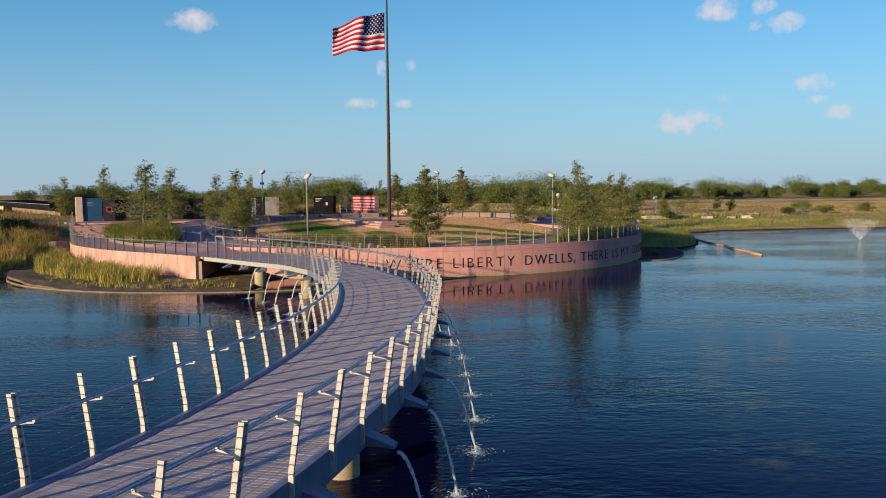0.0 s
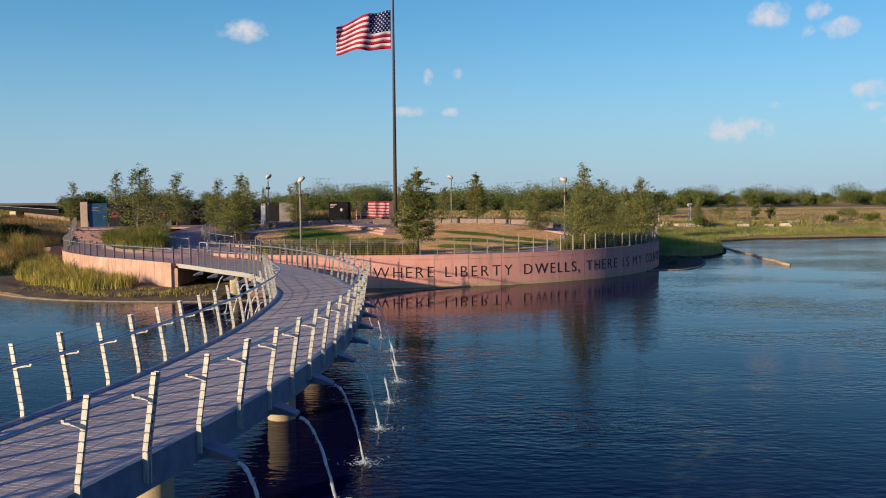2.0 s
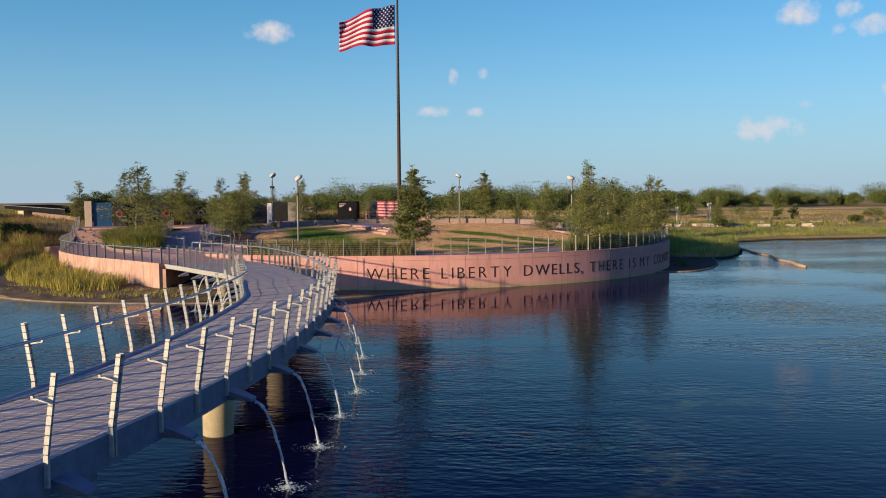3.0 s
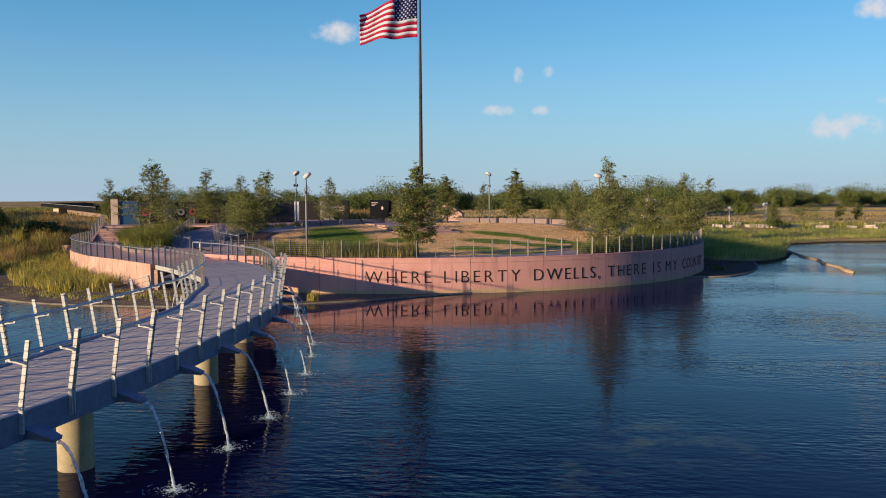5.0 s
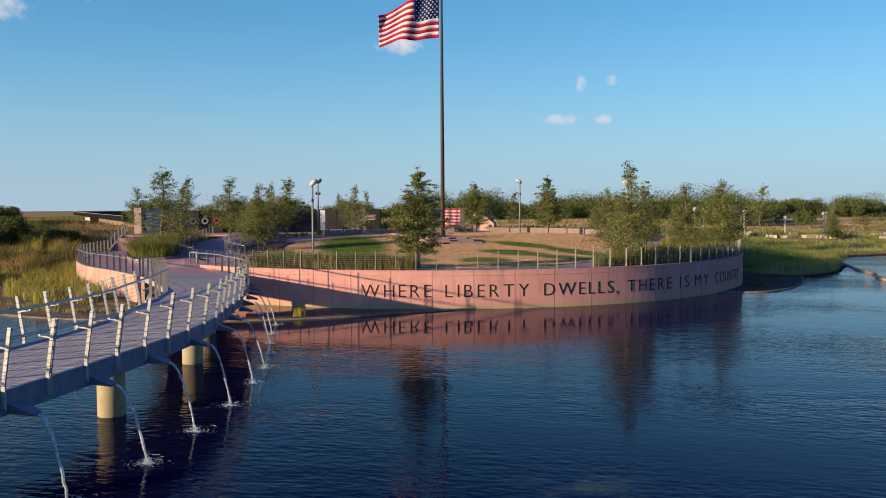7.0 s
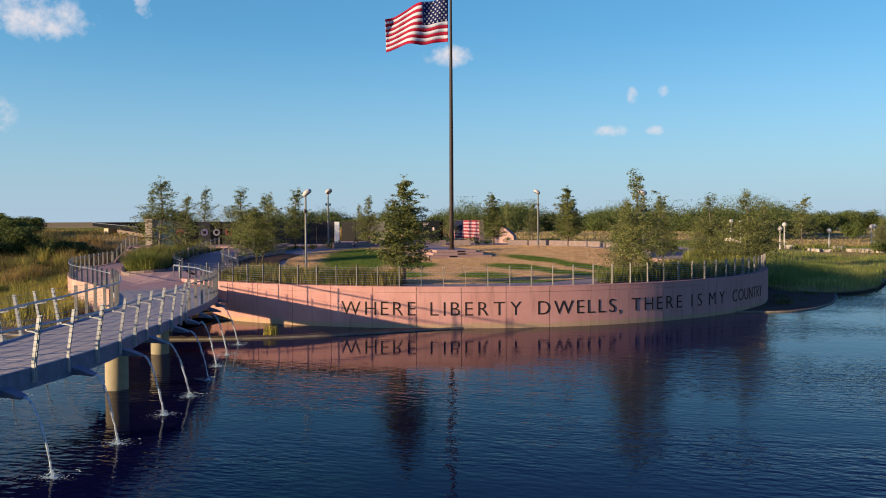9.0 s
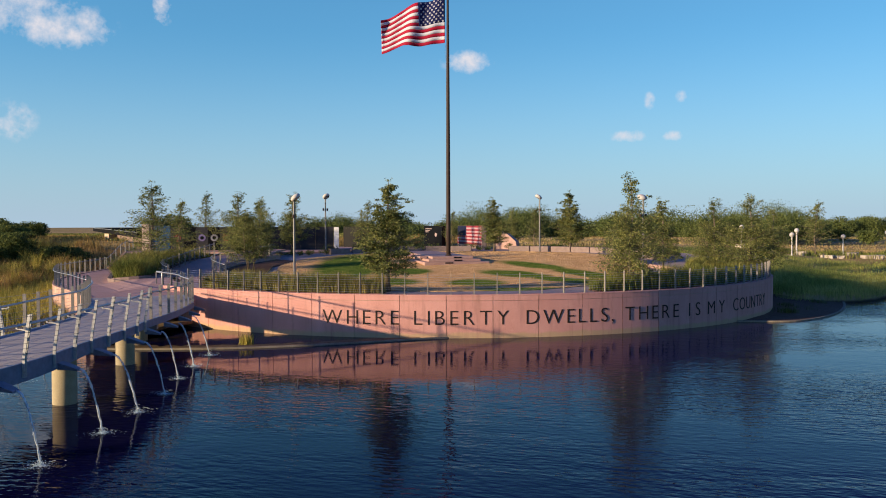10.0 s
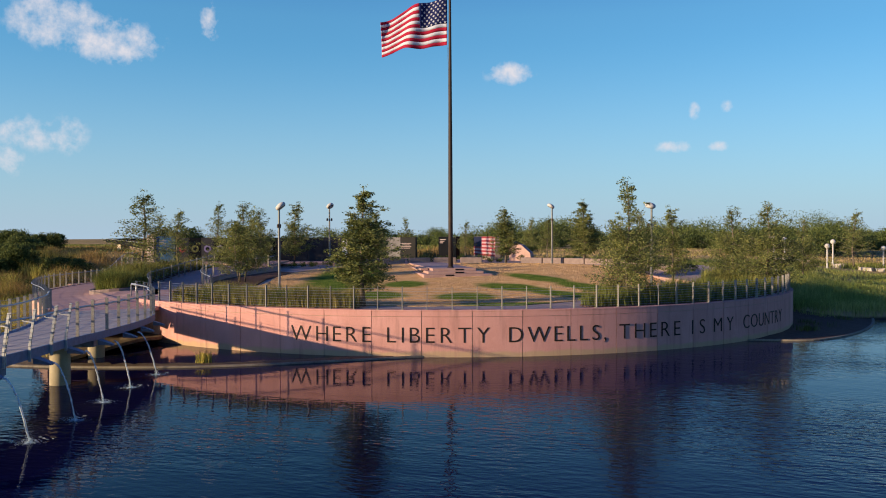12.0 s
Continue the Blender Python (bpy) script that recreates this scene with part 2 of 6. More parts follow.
m.color(c).bump(gr, 0.2, 0.004)
DECK = m.m

# pond surface, with patches of weed under it
WEEDS = [(7.5, 22.1, 2.8), (6.7, 24.0, 1.8), (7.0, 18.2, 2.2), (7.4, 25.6, 2.2), (10.1, 28.2, 2.4), (5.4, 32.6, 2.0), (4.3, 42.2, 1.6)]
m = Mat("pond_water", 0.03, spec=0.1)
m.p.inputs["IOR"].default_value = 1.33
deep = m.noise(0.08, 4)
c = m.ramp(deep, [(0.35, (0.0030, 0.0035, 0.025)), (0.75, (0.0042, 0.0050, 0.037))])
spots = None
for x, y, r in WEEDS:
    dv = m.n.new("ShaderNodeVectorMath")
    dv.operation = "DISTANCE"
    dv.inputs[1].default_value = (x, y, 0)
    m.l.new(m.n.new("ShaderNodeNewGeometry").outputs["Position"], dv.inputs[0])
    mr = m.n.new("ShaderNodeMapRange")
    mr.inputs["From Min"].default_value, mr.inputs["From Max"].default_value = r, r * 0.2
    m.l.new(dv.outputs["Value"], mr.inputs["Value"])
    if spots is None:
        spots = mr.outputs[0]
    else:
        mx = m.n.new("ShaderNodeMath")
        mx.operation = "MAXIMUM"
        m.l.new(spots, mx.inputs[0])
        m.l.new(mr.outputs[0], mx.inputs[1])
        spots = mx.outputs[0]
weed = m.mix(1.0, spots, m.ramp(m.noise(0.9, 6, 0.68), [(0.47, (0, 0, 0)), (0.62, (1, 1, 1))]), "MULTIPLY")
m.color(m.mix(weed, c, (0.07, 0.08, 0.042)))
rip = m.noise(3.4, 1.9, 0.45, stretch=(0.75, 1.6, 1.0), turn=-14)
wav = m.noise(0.62, 2, 0.5, stretch=(0.7, 1.8, 1.0), turn=10)
add = m.n.new("ShaderNodeMath")
add.operation = "MULTIPLY_ADD"
m.l.new(wav, add.inputs[0])
add.inputs[1].default_value = 1.3
m.l.new(rip, add.inputs[2])
pos = m.n.new("ShaderNodeNewGeometry")
axes = m.n.new("ShaderNodeSeparateXYZ")
m.l.new(pos.outputs["Position"], axes.inputs[0])
wind = m.n.new("ShaderNodeMapRange")
wind.interpolation_type = "SMOOTHSTEP"
for key, v in (("From Min", 4.0), ("From Max", 30.0), ("To Min", 0.006), ("To Max", 0.075)):
    wind.inputs[key].default_value = v
m.l.new(axes.outputs[0], wind.inputs["Value"])
# calm water in the lee of the round wall, ruffled farther out
lee = m.n.new("ShaderNodeVectorMath")
lee.operation = "DISTANCE"
m.l.new(pos.outputs["Position"], lee.inputs[0])
lee.inputs[1].default_value = (-6.0, 77.0, 0.0)
open_water = m.n.new("ShaderNodeMapRange")
open_water.interpolation_type = "SMOOTHSTEP"
for key, v in (("From Min", 25.0), ("From Max", 42.0), ("To Min", 0.006), ("To Max", 0.034)):
    open_water.inputs[key].default_value = v
m.l.new(lee.outputs["Value"], open_water.inputs["Value"])
rougher = m.n.new("ShaderNodeMath")
rougher.operation = "MAXIMUM"
m.l.new(wind.outputs[0], rougher.inputs[0])
m.l.new(open_water.outputs[0], rougher.inputs[1])
gusts = m.n.new("ShaderNodeMapRange")
for key, v in (("From Min", 0.38), ("From Max", 0.62), ("To Min", 0.18), ("To Max", 1.35)):
    gusts.inputs[key].default_value = v
m.l.new(m.noise(0.09, 3, 0.5, stretch=(0.7, 1.3, 1)), gusts.inputs["Value"])
gusty = m.n.new("ShaderNodeMath")
gusty.operation = "MULTIPLY"
m.l.new(rougher.outputs[0], gusty.inputs[0])
m.l.new(gusts.outputs[0], gusty.inputs[1])
m.bump(add.outputs[0], 0.6, 0.013)
m.l.new(gusty.outputs[0], m.p.inputs["Normal"].links[0].from_node.inputs["Distance"])
WATER = m.m
m = Mat("water_jet", 0.12, spec=0.5)
m.color(m.ramp(m.noise(14, 3), [(0.3, (0.35, 0.42, 0.48)), (0.7, (0.85, 0.9, 0.93))]))
m.p.inputs["Alpha"].default_value = 0.55
JET = m.m
m = Mat("foam", 0.5, spec=0.4)
m.color(m.ramp(m.noise(9, 4), [(0.3, (0.30, 0.48, 0.52)), (0.7, (0.85, 0.92, 0.93))]))
m.p.inputs["Alpha"].default_value = 0.6
FOAM = m.m
m = Mat("fountain_mist", 0.6, spec=0.2)
m.color((0.9, 0.92, 0.95))
m.p.inputs["Alpha"].default_value = 0.11
MIST = m.m

# meadow: tan and green drifts of grass
m = Mat("meadow", 1.0, spec=0.0)
a = m.noise(0.02, 4, 0.6, stretch=(0.6, 1.8, 1))
b = m.noise(0.9, 5, 0.6)
c = m.ramp(a, [(0.36, (0.20, 0.19, 0.05)), (0.46, (0.42, 0.30, 0.13)), (0.58, (0.62, 0.42, 0.24))])
c = m.mix(0.45, c, m.ramp(b, [(0.3, (0.11, 0.11, 0.03)), (0.7, (0.42, 0.31, 0.13))]))
gp = m.n.new("ShaderNodeNewGeometry")
gs = m.n.new("ShaderNodeSeparateXYZ")
m.l.new(gp.outputs["Position"], gs.inputs[0])
c = m.mix(m.ramp(gs.outputs[2], [(0.06, (1, 1, 1)), (0.2, (0, 0, 0))]), c, (0.055, 0.045, 0.028))
m.color(c).bump(m.noise(3.0, 6, 0.75), 0.8, 0.25)
MEADOW = m.m
# lawn: watered green patches in dry straw; centre, half length, half width, angle of each
GREENS = [(1.2, 65.1, 2.6, 1.7, 109), (1.9, 71.6, 3.3, 1.5, -42), (5.7, 68.2, 2.9, 1.2, -41), (1.8, 77.9, 4.2, 1.2, -47), (6.3, 72.7, 4.0, 1.2, -52), (5.0, 61.2, 3.2, 0.8, 27),
          (-11.3, 76.0, 11.0, 2.6, 111), (-3.9, 64.4, 2.9, 1.9, 110), (-5.3, 72.2, 2.3, 1.4, 110)]


def lawn_colour(m):
    geo = m.n.new("ShaderNodeNewGeometry")
    wob = m.n.new("ShaderNodeTexNoise")
    wob.inputs["Scale"].default_value, wob.inputs["Detail"].default_value = 0.8, 4
    m.l.new(geo.outputs["Position"], wob.inputs["Vector"])
    best = None
    for x, y, a, b, turn in GREENS:
        mp = m.n.new("ShaderNodeMapping")
        mp.vector_type = "TEXTURE"
        mp.inputs["Location"].default_value = (x, y, 0)
        mp.inputs["Rotation"].default_value = (0, 0, radians(turn))
        mp.inputs["Scale"].default_value = (a, b, 1e4)
        m.l.new(geo.outputs["Position"], mp.inputs[0])
        ln = m.n.new("ShaderNodeVectorMath")
        ln.operation = "LENGTH"
        m.l.new(mp.outputs[0], ln.inputs[0])
        if best is None:
            best = ln.outputs["Value"]
        else:
            mn = m.n.new("ShaderNodeMath")
            mn.operation = "MINIMUM"
            m.l.new(best, mn.inputs[0])
            m.l.new(ln.outputs["Value"], mn.inputs[1])
            best = mn.outputs[0]
    ragged = m.n.new("ShaderNodeMath")
    ragged.operation = "MULTIPLY_ADD"
    m.l.new(wob.outputs[0], ragged.inputs[0])
    ragged.inputs[1].default_value = 0.55
    m.l.new(best, ragged.inputs[2])
    dry = m.ramp(m.noise(1.3, 5, 0.6), [(0.3, (0.44, 0.27, 0.115)), (0.55, (0.57, 0.36, 0.175)), (0.75, (0.67, 0.45, 0.24))])
    wet = m.ramp(m.noise(1.7, 4, 0.6), [(0.3, (0.065, 0.115, 0.018)), (0.7, (0.15, 0.19, 0.04))])
    half = m.n.new("ShaderNodeMath")
    half.operation = "MULTIPLY"
    m.l.new(ragged.outputs[0], half.inputs[0])
    half.inputs[1].default_value = 0.5
    return m.mix(m.ramp(half.outputs[0], [(0.53, (0, 0, 0)), (0.74, (1, 1, 1))]), wet, dry)


m = Mat("lawn", 1.0, spec=0.0)
c = lawn_colour(m)
m.color(c).bump(m.noise(28, 4, 0.7), 0.8, 0.03)
LAWN = m.m
m = Mat("lawn_blades", 0.8, spec=0.04)
c = lawn_colour(m)
c = m.mix(0.35, c, m.mix(1.0, c, m.ramp(m.rand(island=True), [(0, (0.8, 0.8, 0.76)), (1, (1.0, 1.0, 1.0))]), "MULTIPLY"))
m.color(c)
LAWNBLADE = m.m
RAILPOST = speckled("rail_post", (0.17, 0.155, 0.135), (0.27, 0.25, 0.22), 5, 0.6, 0.1, 60)
GLOBE = speckled("globe_lamp_white", (0.42, 0.39, 0.36), (0.52, 0.49, 0.46), 4, 0.5, 0.03, 60)
m = Mat("weathered_mast", 0.55, 0.3)
spots = m.noise(9, 5)
m.color(m.ramp(spots, [(0.3, (0.13, 0.125, 0.11)), (0.7, (0.21, 0.20, 0.18))])).roughness(spots, 0.45, 0.65)
MAST = m.m
LEAF = leafy("tree_leaves", (0.042, 0.062, 0.022), (0.135, 0.16, 0.052), (0.33, 0.325, 0.11), 0.36)
FARLEAF = leafy("wood_leaves", (0.034, 0.052, 0.018), (0.09, 0.12, 0.037), (0.18, 0.205, 0.062), 0.18)
SHRUBLEAF = leafy("shrub_leaves", (0.02, 0.036, 0.012), (0.07, 0.094, 0.028), (0.18, 0.20, 0.06), 0.25)
LUSHGRASS = leafy("lush_grass", (0.13, 0.16, 0.038), (0.39, 0.40, 0.095), (0.66, 0.59, 0.19), 0.45, (0.32, 0.39, 0.09))
REED = leafy("reed_blades", (0.11, 0.14, 0.025), (0.34, 0.31, 0.06), (0.64, 0.50, 0.14), 0.3)
TALLGRASS = leafy("straw_grass", (0.14, 0.10, 0.034), (0.42, 0.25, 0.085), (0.62, 0.40, 0.155), 0.35, (0.23, 0.23, 0.06))
GREENGRASS = leafy("green_grass", (0.085, 0.095, 0.025), (0.21, 0.195, 0.05), (0.42, 0.33, 0.11), 0.3)
BANKGRASS = leafy("bank_grass", (0.075, 0.09, 0.024), (0.23, 0.225, 0.055), (0.47, 0.41, 0.125), 0.3, (0.19, 0.235, 0.055))
PINKSTRAW = leafy("dry_meadow", (0.20, 0.15, 0.06), (0.42, 0.30, 0.14), (0.58, 0.41, 0.21), 0.25, (0.30, 0.27, 0.08))

# ---- helpers for building ----
CX, CY, RAD = -4.0, 77.3, 21.6       # the round terrace and its wall
TOP = 2.0                            # top of the wall above the water


def smooth(a, b, v):
    t = min(1.0, max(0.0, (v - a) / (b - a)))
    return t * t * (3 - 2 * t)


def terrace(x, y):
    """Height of the terrace's ground: level at the wall, rising to the back."""
    rise = smooth(64, 94, y) * (1 - 0.75 * smooth(3, 13, x) * (1 - smooth(80, 92, y)))
    return TOP + 0.95 * rise


def mesh_object(name, bm, material, smooth_faces=False):
    me = bpy.data.meshes.new(name)
    bm.normal_update()
    bm.to_mesh(me)
    bm.free()
    me.materials.append(material)
    if smooth_faces:
        me.shade_smooth()
    return new(name, me)


def part(name, bm, material, parent, label="", smooth_faces=False):
    ob = mesh_object(name, bm, material, smooth_faces)
    ob.parent = parent
    if label:
        ob["label"] = label
    return ob


def raw_object(name, verts, faces, material, parent=None, smooth_faces=False):
    me = bpy.data.meshes.new(name)
    me.from_pydata([tuple(v) for v in verts], [], [tuple(f) for f in faces])
    me.materials.append(material)
    if smooth_faces:
        me.shade_smooth()
    ob = new(name, me)
    ob.parent = parent
    return ob


def base(name, x=0, y=0, z=0, rz=0, label="", category="", group="", kind=""):
    ob = new(name)
    ob.matrix_basis = pose(x, y, z, 0, 0, rz)
    return tagged(ob, label, category, group, kind)


def box(bm, x0, x1, y0, y1, z0, z1, m=None):
    v = [bm.verts.new((x, y, z)) for z in (z0, z1) for x, y in ((x0, y0), (x1, y0), (x1, y1), (x0, y1))]
    for f in ((3, 2, 1, 0), (4, 5, 6, 7), (0, 1, 5, 4), (1, 2, 6, 5), (2, 3, 7, 6), (3, 0, 4, 7)):
        bm.faces.new([v[i] for i in f])
    if m is not None:
        bmesh.ops.transform(bm, matrix=m, verts=v)
    return v


def tube(bm, pts, radius, sides=8, cap=True):
    """A round tube along points; radius is one number or one for each point."""
    pts = [Vector(p) for p in pts]
    rr = radius if isinstance(radius, (list, tuple)) else [radius] * len(pts)
    rings = []
    for i, p in enumerate(pts):
        d = (pts[min(i + 1, len(pts) - 1)] - pts[max(i - 1, 0)]).normalized()
        side = d.cross(Vector((0, 0, 1)))
        side = side.normalized() if side.length > 0.05 else Vector((1, 0, 0))
        up = side.cross(d)
        rings.append([bm.verts.new(p + (side * math.cos(a) + up * math.sin(a)) * rr[i]) for a in (2 * math.pi * k / sides for k in range(sides))])
    for a, b in zip(rings, rings[1:]):
        for k in range(sides):
            bm.faces.new((a[k], a[(k + 1) % sides], b[(k + 1) % sides], b[k]))
    if cap:
        bm.faces.new(rings[0][::-1])
        bm.faces.new(rings[-1])


def lathe(bm, profile, sides=16, centre=(0, 0, 0)):
    cx, cy, cz = centre
    rings = [[bm.verts.new((cx + r * math.cos(2 * math.pi * k / sides), cy + r * math.sin(2 * math.pi * k / sides), cz + z)) for k in range(sides)] for r, z in profile]
    for a, b in zip(rings, rings[1:]):
        for k in range(sides):
            bm.faces.new((a[k], a[(k + 1) % sides], b[(k + 1) % sides], b[k]))
    bm.faces.new(rings[0][::-1])
    bm.faces.new(rings[-1])


def spline(points, step):
    """Evenly spaced points and headings along a smooth curve through points."""
    p = [Vector((*q, 0)) if len(q) == 2 else Vector(q) for q in points]
    p = [2 * p[0] - p[1], *p, 2 * p[-1] - p[-2]]
    fine = []
    for i in range(1, len(p) - 2):
        for k in range(24):
            t = k / 24
            fine.append(0.5 * (2 * p[i] + (p[i + 1] - p[i - 1]) * t + (2 * p[i - 1] - 5 * p[i] + 4 * p[i + 1] - p[i + 2]) * t * t + (3 * p[i] - p[i - 1] - 3 * p[i + 1] + p[i + 2]) * t ** 3))
    fine.append(p[-2])
    run = [0.0]
    for a, b in zip(fine, fine[1:]):
        run.append(run[-1] + (b - a).length)
    out, j = [], 0
    n = int(run[-1] / step)
    for i in range(n + 1):
        s = i * step
        while run[j + 1] < s and j < len(run) - 2:
            j += 1
        f = (s - run[j]) / max(1e-6, run[j + 1] - run[j])
        d = (fine[j + 1] - fine[j]).normalized()
        out.append((fine[j].lerp(fine[j + 1], f), d))
    return out


def sweep(bm, line, profile, closed=True):
    """A profile (offset to the right, height), or one for each index, swept along (point, heading) pairs."""
    rings = []
    for i, (p, d) in enumerate(line):
        right = Vector((d.y, -d.x, 0)).normalized()
        rings.append([bm.verts.new((p.x + right.x * o, p.y + right.y * o, p.z + h)) for o, h in (profile(i) if callable(profile) else profile)])
    n = len(rings[0])
    for a, b in zip(rings, rings[1:]):
        for k in range(n if closed else n - 1):
            bm.faces.new((a[k], b[k], b[(k + 1) % n], a[(k + 1) % n]))
    if closed:
        bm.faces.new(rings[0])
        bm.faces.new(rings[-1][::-1])
    bmesh.ops.recalc_face_normals(bm, faces=bm.faces)


def patch(name, outline, height, material, lift=0.0, rings=10, step=1.0):
    """A star-shaped sheet that follows a height function, with a thin rim that reaches down."""
    loop = []
    for a, b in zip(outline, outline[1:] + outline[:1]):
        n = max(1, int(math.dist(a, b) / step))
        loop += [(a[0] + (b[0] - a[0]) * k / n, a[1] + (b[1] - a[1]) * k / n) for k in range(n)]
    cx, cy = sum(q[0] for q in loop) / len(loop), sum(q[1] for q in loop) / len(loop)
    verts, faces, n = [(cx, cy, height(cx, cy) + lift)], [], len(loop)
    for r in range(1, rings + 1):
        f = r / rings
        for x, y in loop:
            px, py = cx + (x - cx) * f, cy + (y - cy) * f
            verts.append((px, py, height(px, py) + lift))
    verts += [(x, y, height(x, y) + lift - 0.15) for x, y in loop]
    faces += [(0, 1 + k, 1 + (k + 1) % n) for k in range(n)]
    for r in range(rings):
        a, b = 1 + r * n, 1 + (r + 1) * n
        faces += [(a + k, b + k, b + (k + 1) % n, a + (k + 1) % n) for k in range(n)]
    ob = raw_object(name, verts, faces, material)
    bm = bmesh.new()
    bm.from_mesh(ob.data)
    bmesh.ops.recalc_face_normals(bm, faces=bm.faces)
    if sum(f.normal.z for f in bm.faces) < 0:
        bmesh.ops.reverse_faces(bm, faces=bm.faces)
    bm.to_mesh(ob.data)
    bm.free()
    return ob


def inside(poly, x, y):
    hit = False
    for (x0, y0), (x1, y1) in zip(poly, poly[1:] + poly[:1]):
        if (y0 > y) != (y1 > y) and x < (x1 - x0) * (y - y0) / (y1 - y0) + x0:
            hit = not hit
    return hit


def polar(angle, r):
    return CX + r * math.cos(radians(angle)), CY + r * math.sin(radians(angle))


# ---- ground, pond ----
POND = [(-140, -70), (150, -70), (190, 119), (120, 118), (62, 117), (50, 116.5), (38, 114), (31, 108), (28.8, 99), (28.1, 93), (27.2, 90), (26.2, 86.6), (25, 83.8), (23, 81.4), (21, 80.4),
        (16, 80), (5, 81), (-20, 72), (-27, 64), (-31, 60), (-40, 57.5), (-60, 56), (-140, 50)]
_pa = np.array(POND, float)
_pb = np.roll(_pa, -1, axis=0)


def land(x, y):
    """Height of the natural ground; below zero inside the pond."""
    q = np.array((x, y))
    d = _pb - _pa
    t = np.clip(((q - _pa) * d).sum(1) / (d * d).sum(1), 0, 1)
    dist = float(np.sqrt((((_pa + d * t[:, None]) - q) ** 2).sum(1)).min())
    if inside(POND, x, y):
        return -min(0.9, dist * 0.4)
    h = 0.35 + 0.9 * smooth(2, 22, dist)
    near = smooth(28, 12, x) * smooth(78, 96, y)
    h += near * 1.55
    h += 0.85 * smooth(-30, -52, x) * smooth(62, 95, y) * smooth(300, 120, y)
    h += 0.25 * noise.noise((x * 0.03, y * 0.03, 0)) * smooth(0, 30, dist)
    return min(h, dist * 0.35 + 0.05)


def axis(lo, hi, dense_lo, dense_hi, step):
    out = list(np.arange(dense_lo, dense_hi + 0.01, step))
    v, s = dense_hi, step
    while v < hi:
        s *= 1.25
        v += s
        out.append(v)
    v, s = dense_lo, step
    while v > lo:
        s *= 1.25
        v -= s
        out.insert(0, v)
    return out


gx, gy = axis(-2500, 2500, -70, 100, 1.5), axis(-600, 4000, 46, 160, 1.5)
gverts = [(x, y, land(x, y)) for y in gy for x in gx]
w = len(gx)
gfaces = [(j * w + i, j * w + i + 1, (j + 1) * w + i + 1, (j + 1) * w + i) for j in range(len(gy) - 1) for i in range(w - 1)]
ground = tagged(raw_object("ground", gverts, gfaces, MEADOW, smooth_faces=True), "meadow of dry tan and green grass round a pond", "ground", kind="structure")
water = tagged(raw_object("water", [(-200, -120, 0), (260, -120, 0), (260, 125, 0), (-200, 125, 0)], [(0, 1, 2, 3)], WATER), "dark blue pond water with fine wind ripples", "water", kind="structure")

# ---- the round terrace wall ----
STEP_A = 5.8
JOINT0 = -67.72
wall_ring = base("wall_terrace", CX, CY, 0, label="curved retaining wall of pink concrete panels", category="wall", kind="structure")
A0, A1 = JOINT0 - 9 * STEP_A, JOINT0 + 27 * STEP_A


def ring_mesh(name, r0, r1, a0, a1, z0, z1, n, material, bev=0.0):
    bm = bmesh.new()
    rings = []
    for k in range(n + 1):
        a = radians(a0 + (a1 - a0) * k / n)
        ca, sa = math.cos(a), math.sin(a)
        prof = [(r0, z0), (r1 - 0.0, z0), (r1, z1 - bev), (r1 - bev, z1), (r0, z1)] if bev else [(r0, z0), (r1, z0), (r1, z1), (r0, z1)]
        rings.append([bm.verts.new((r * ca, r * sa, z)) for r, z in prof])
    m_ = len(rings[0])
    for p_, q_ in zip(rings, rings[1:]):
        for k in range(m_):
            bm.faces.new((p_[k], p_[(k + 1) % m_], q_[(k + 1) % m_], q_[k]))
    bm.faces.new(rings[0][::-1])
    bm.faces.new(rings[-1])
    bmesh.ops.recalc_face_normals(bm, faces=bm.faces)
    me = bpy.data.meshes.new(name)
    bm.to_mesh(me)
    bm.free()
    me.materials.append(material)
    return me


core = new("core", ring_mesh("core", RAD - 0.5, RAD - 0.035, A0, A1, -0.8, TOP - 0.03, 105, CONCRETE))
core.parent = wall_ring
gap = math.degrees(0.015 / RAD)
panel_me = ring_mesh("panel", RAD - 0.034, RAD, gap, STEP_A - gap, -0.8, TOP - 0.262, 4, PINK, 0.006)
cap_me = ring_mesh("cap_panel", RAD - 0.034, RAD, gap, STEP_A - gap, TOP - 0.245, TOP - 0.028, 4, PINK, 0.006)
cope_me = ring_mesh("coping", RAD - 0.42, RAD + 0.012, gap * 0.5, STEP_A - gap * 0.5, TOP - 0.026, TOP + 0.035, 4, PINK, 0.008)
for k in range(36):
    for nm, me in (("panel", panel_me), ("cap_panel", cap_me), ("coping", cope_me)):
        ob = new(nm, me)
        ob.parent = wall_ring
        ob.rotation_euler[2] = radians(A0 + k * STEP_A)

# lettering: seven words, letter by letter on the curve
inscription = base("inscription", CX, CY, 0, label="dark bronze capital letters fixed to the pink wall", category="lettering")
LETTER_Z = 0.62
FONT_H = 0.682 / 0.692


def letter_mesh(ch):
    cu = bpy.data.curves.new("letter", "FONT")
    cu.body, cu.size, cu.extrude, cu.resolution_u, cu.offset = ch, FONT_H, 0.012, 4, -0.011
    ob = bpy.data.objects.new("letter_source", cu)
    scene.collection.objects.link(ob)
    bpy.context.view_layer.update()
    me = bpy.data.meshes.new_from_object(ob.evaluated_get(bpy.context.evaluated_depsgraph_get()))
    bpy.data.objects.remove(ob)
    me.materials.clear()
    me.materials.append(LETTER)
    me.name = "letter"
    return me


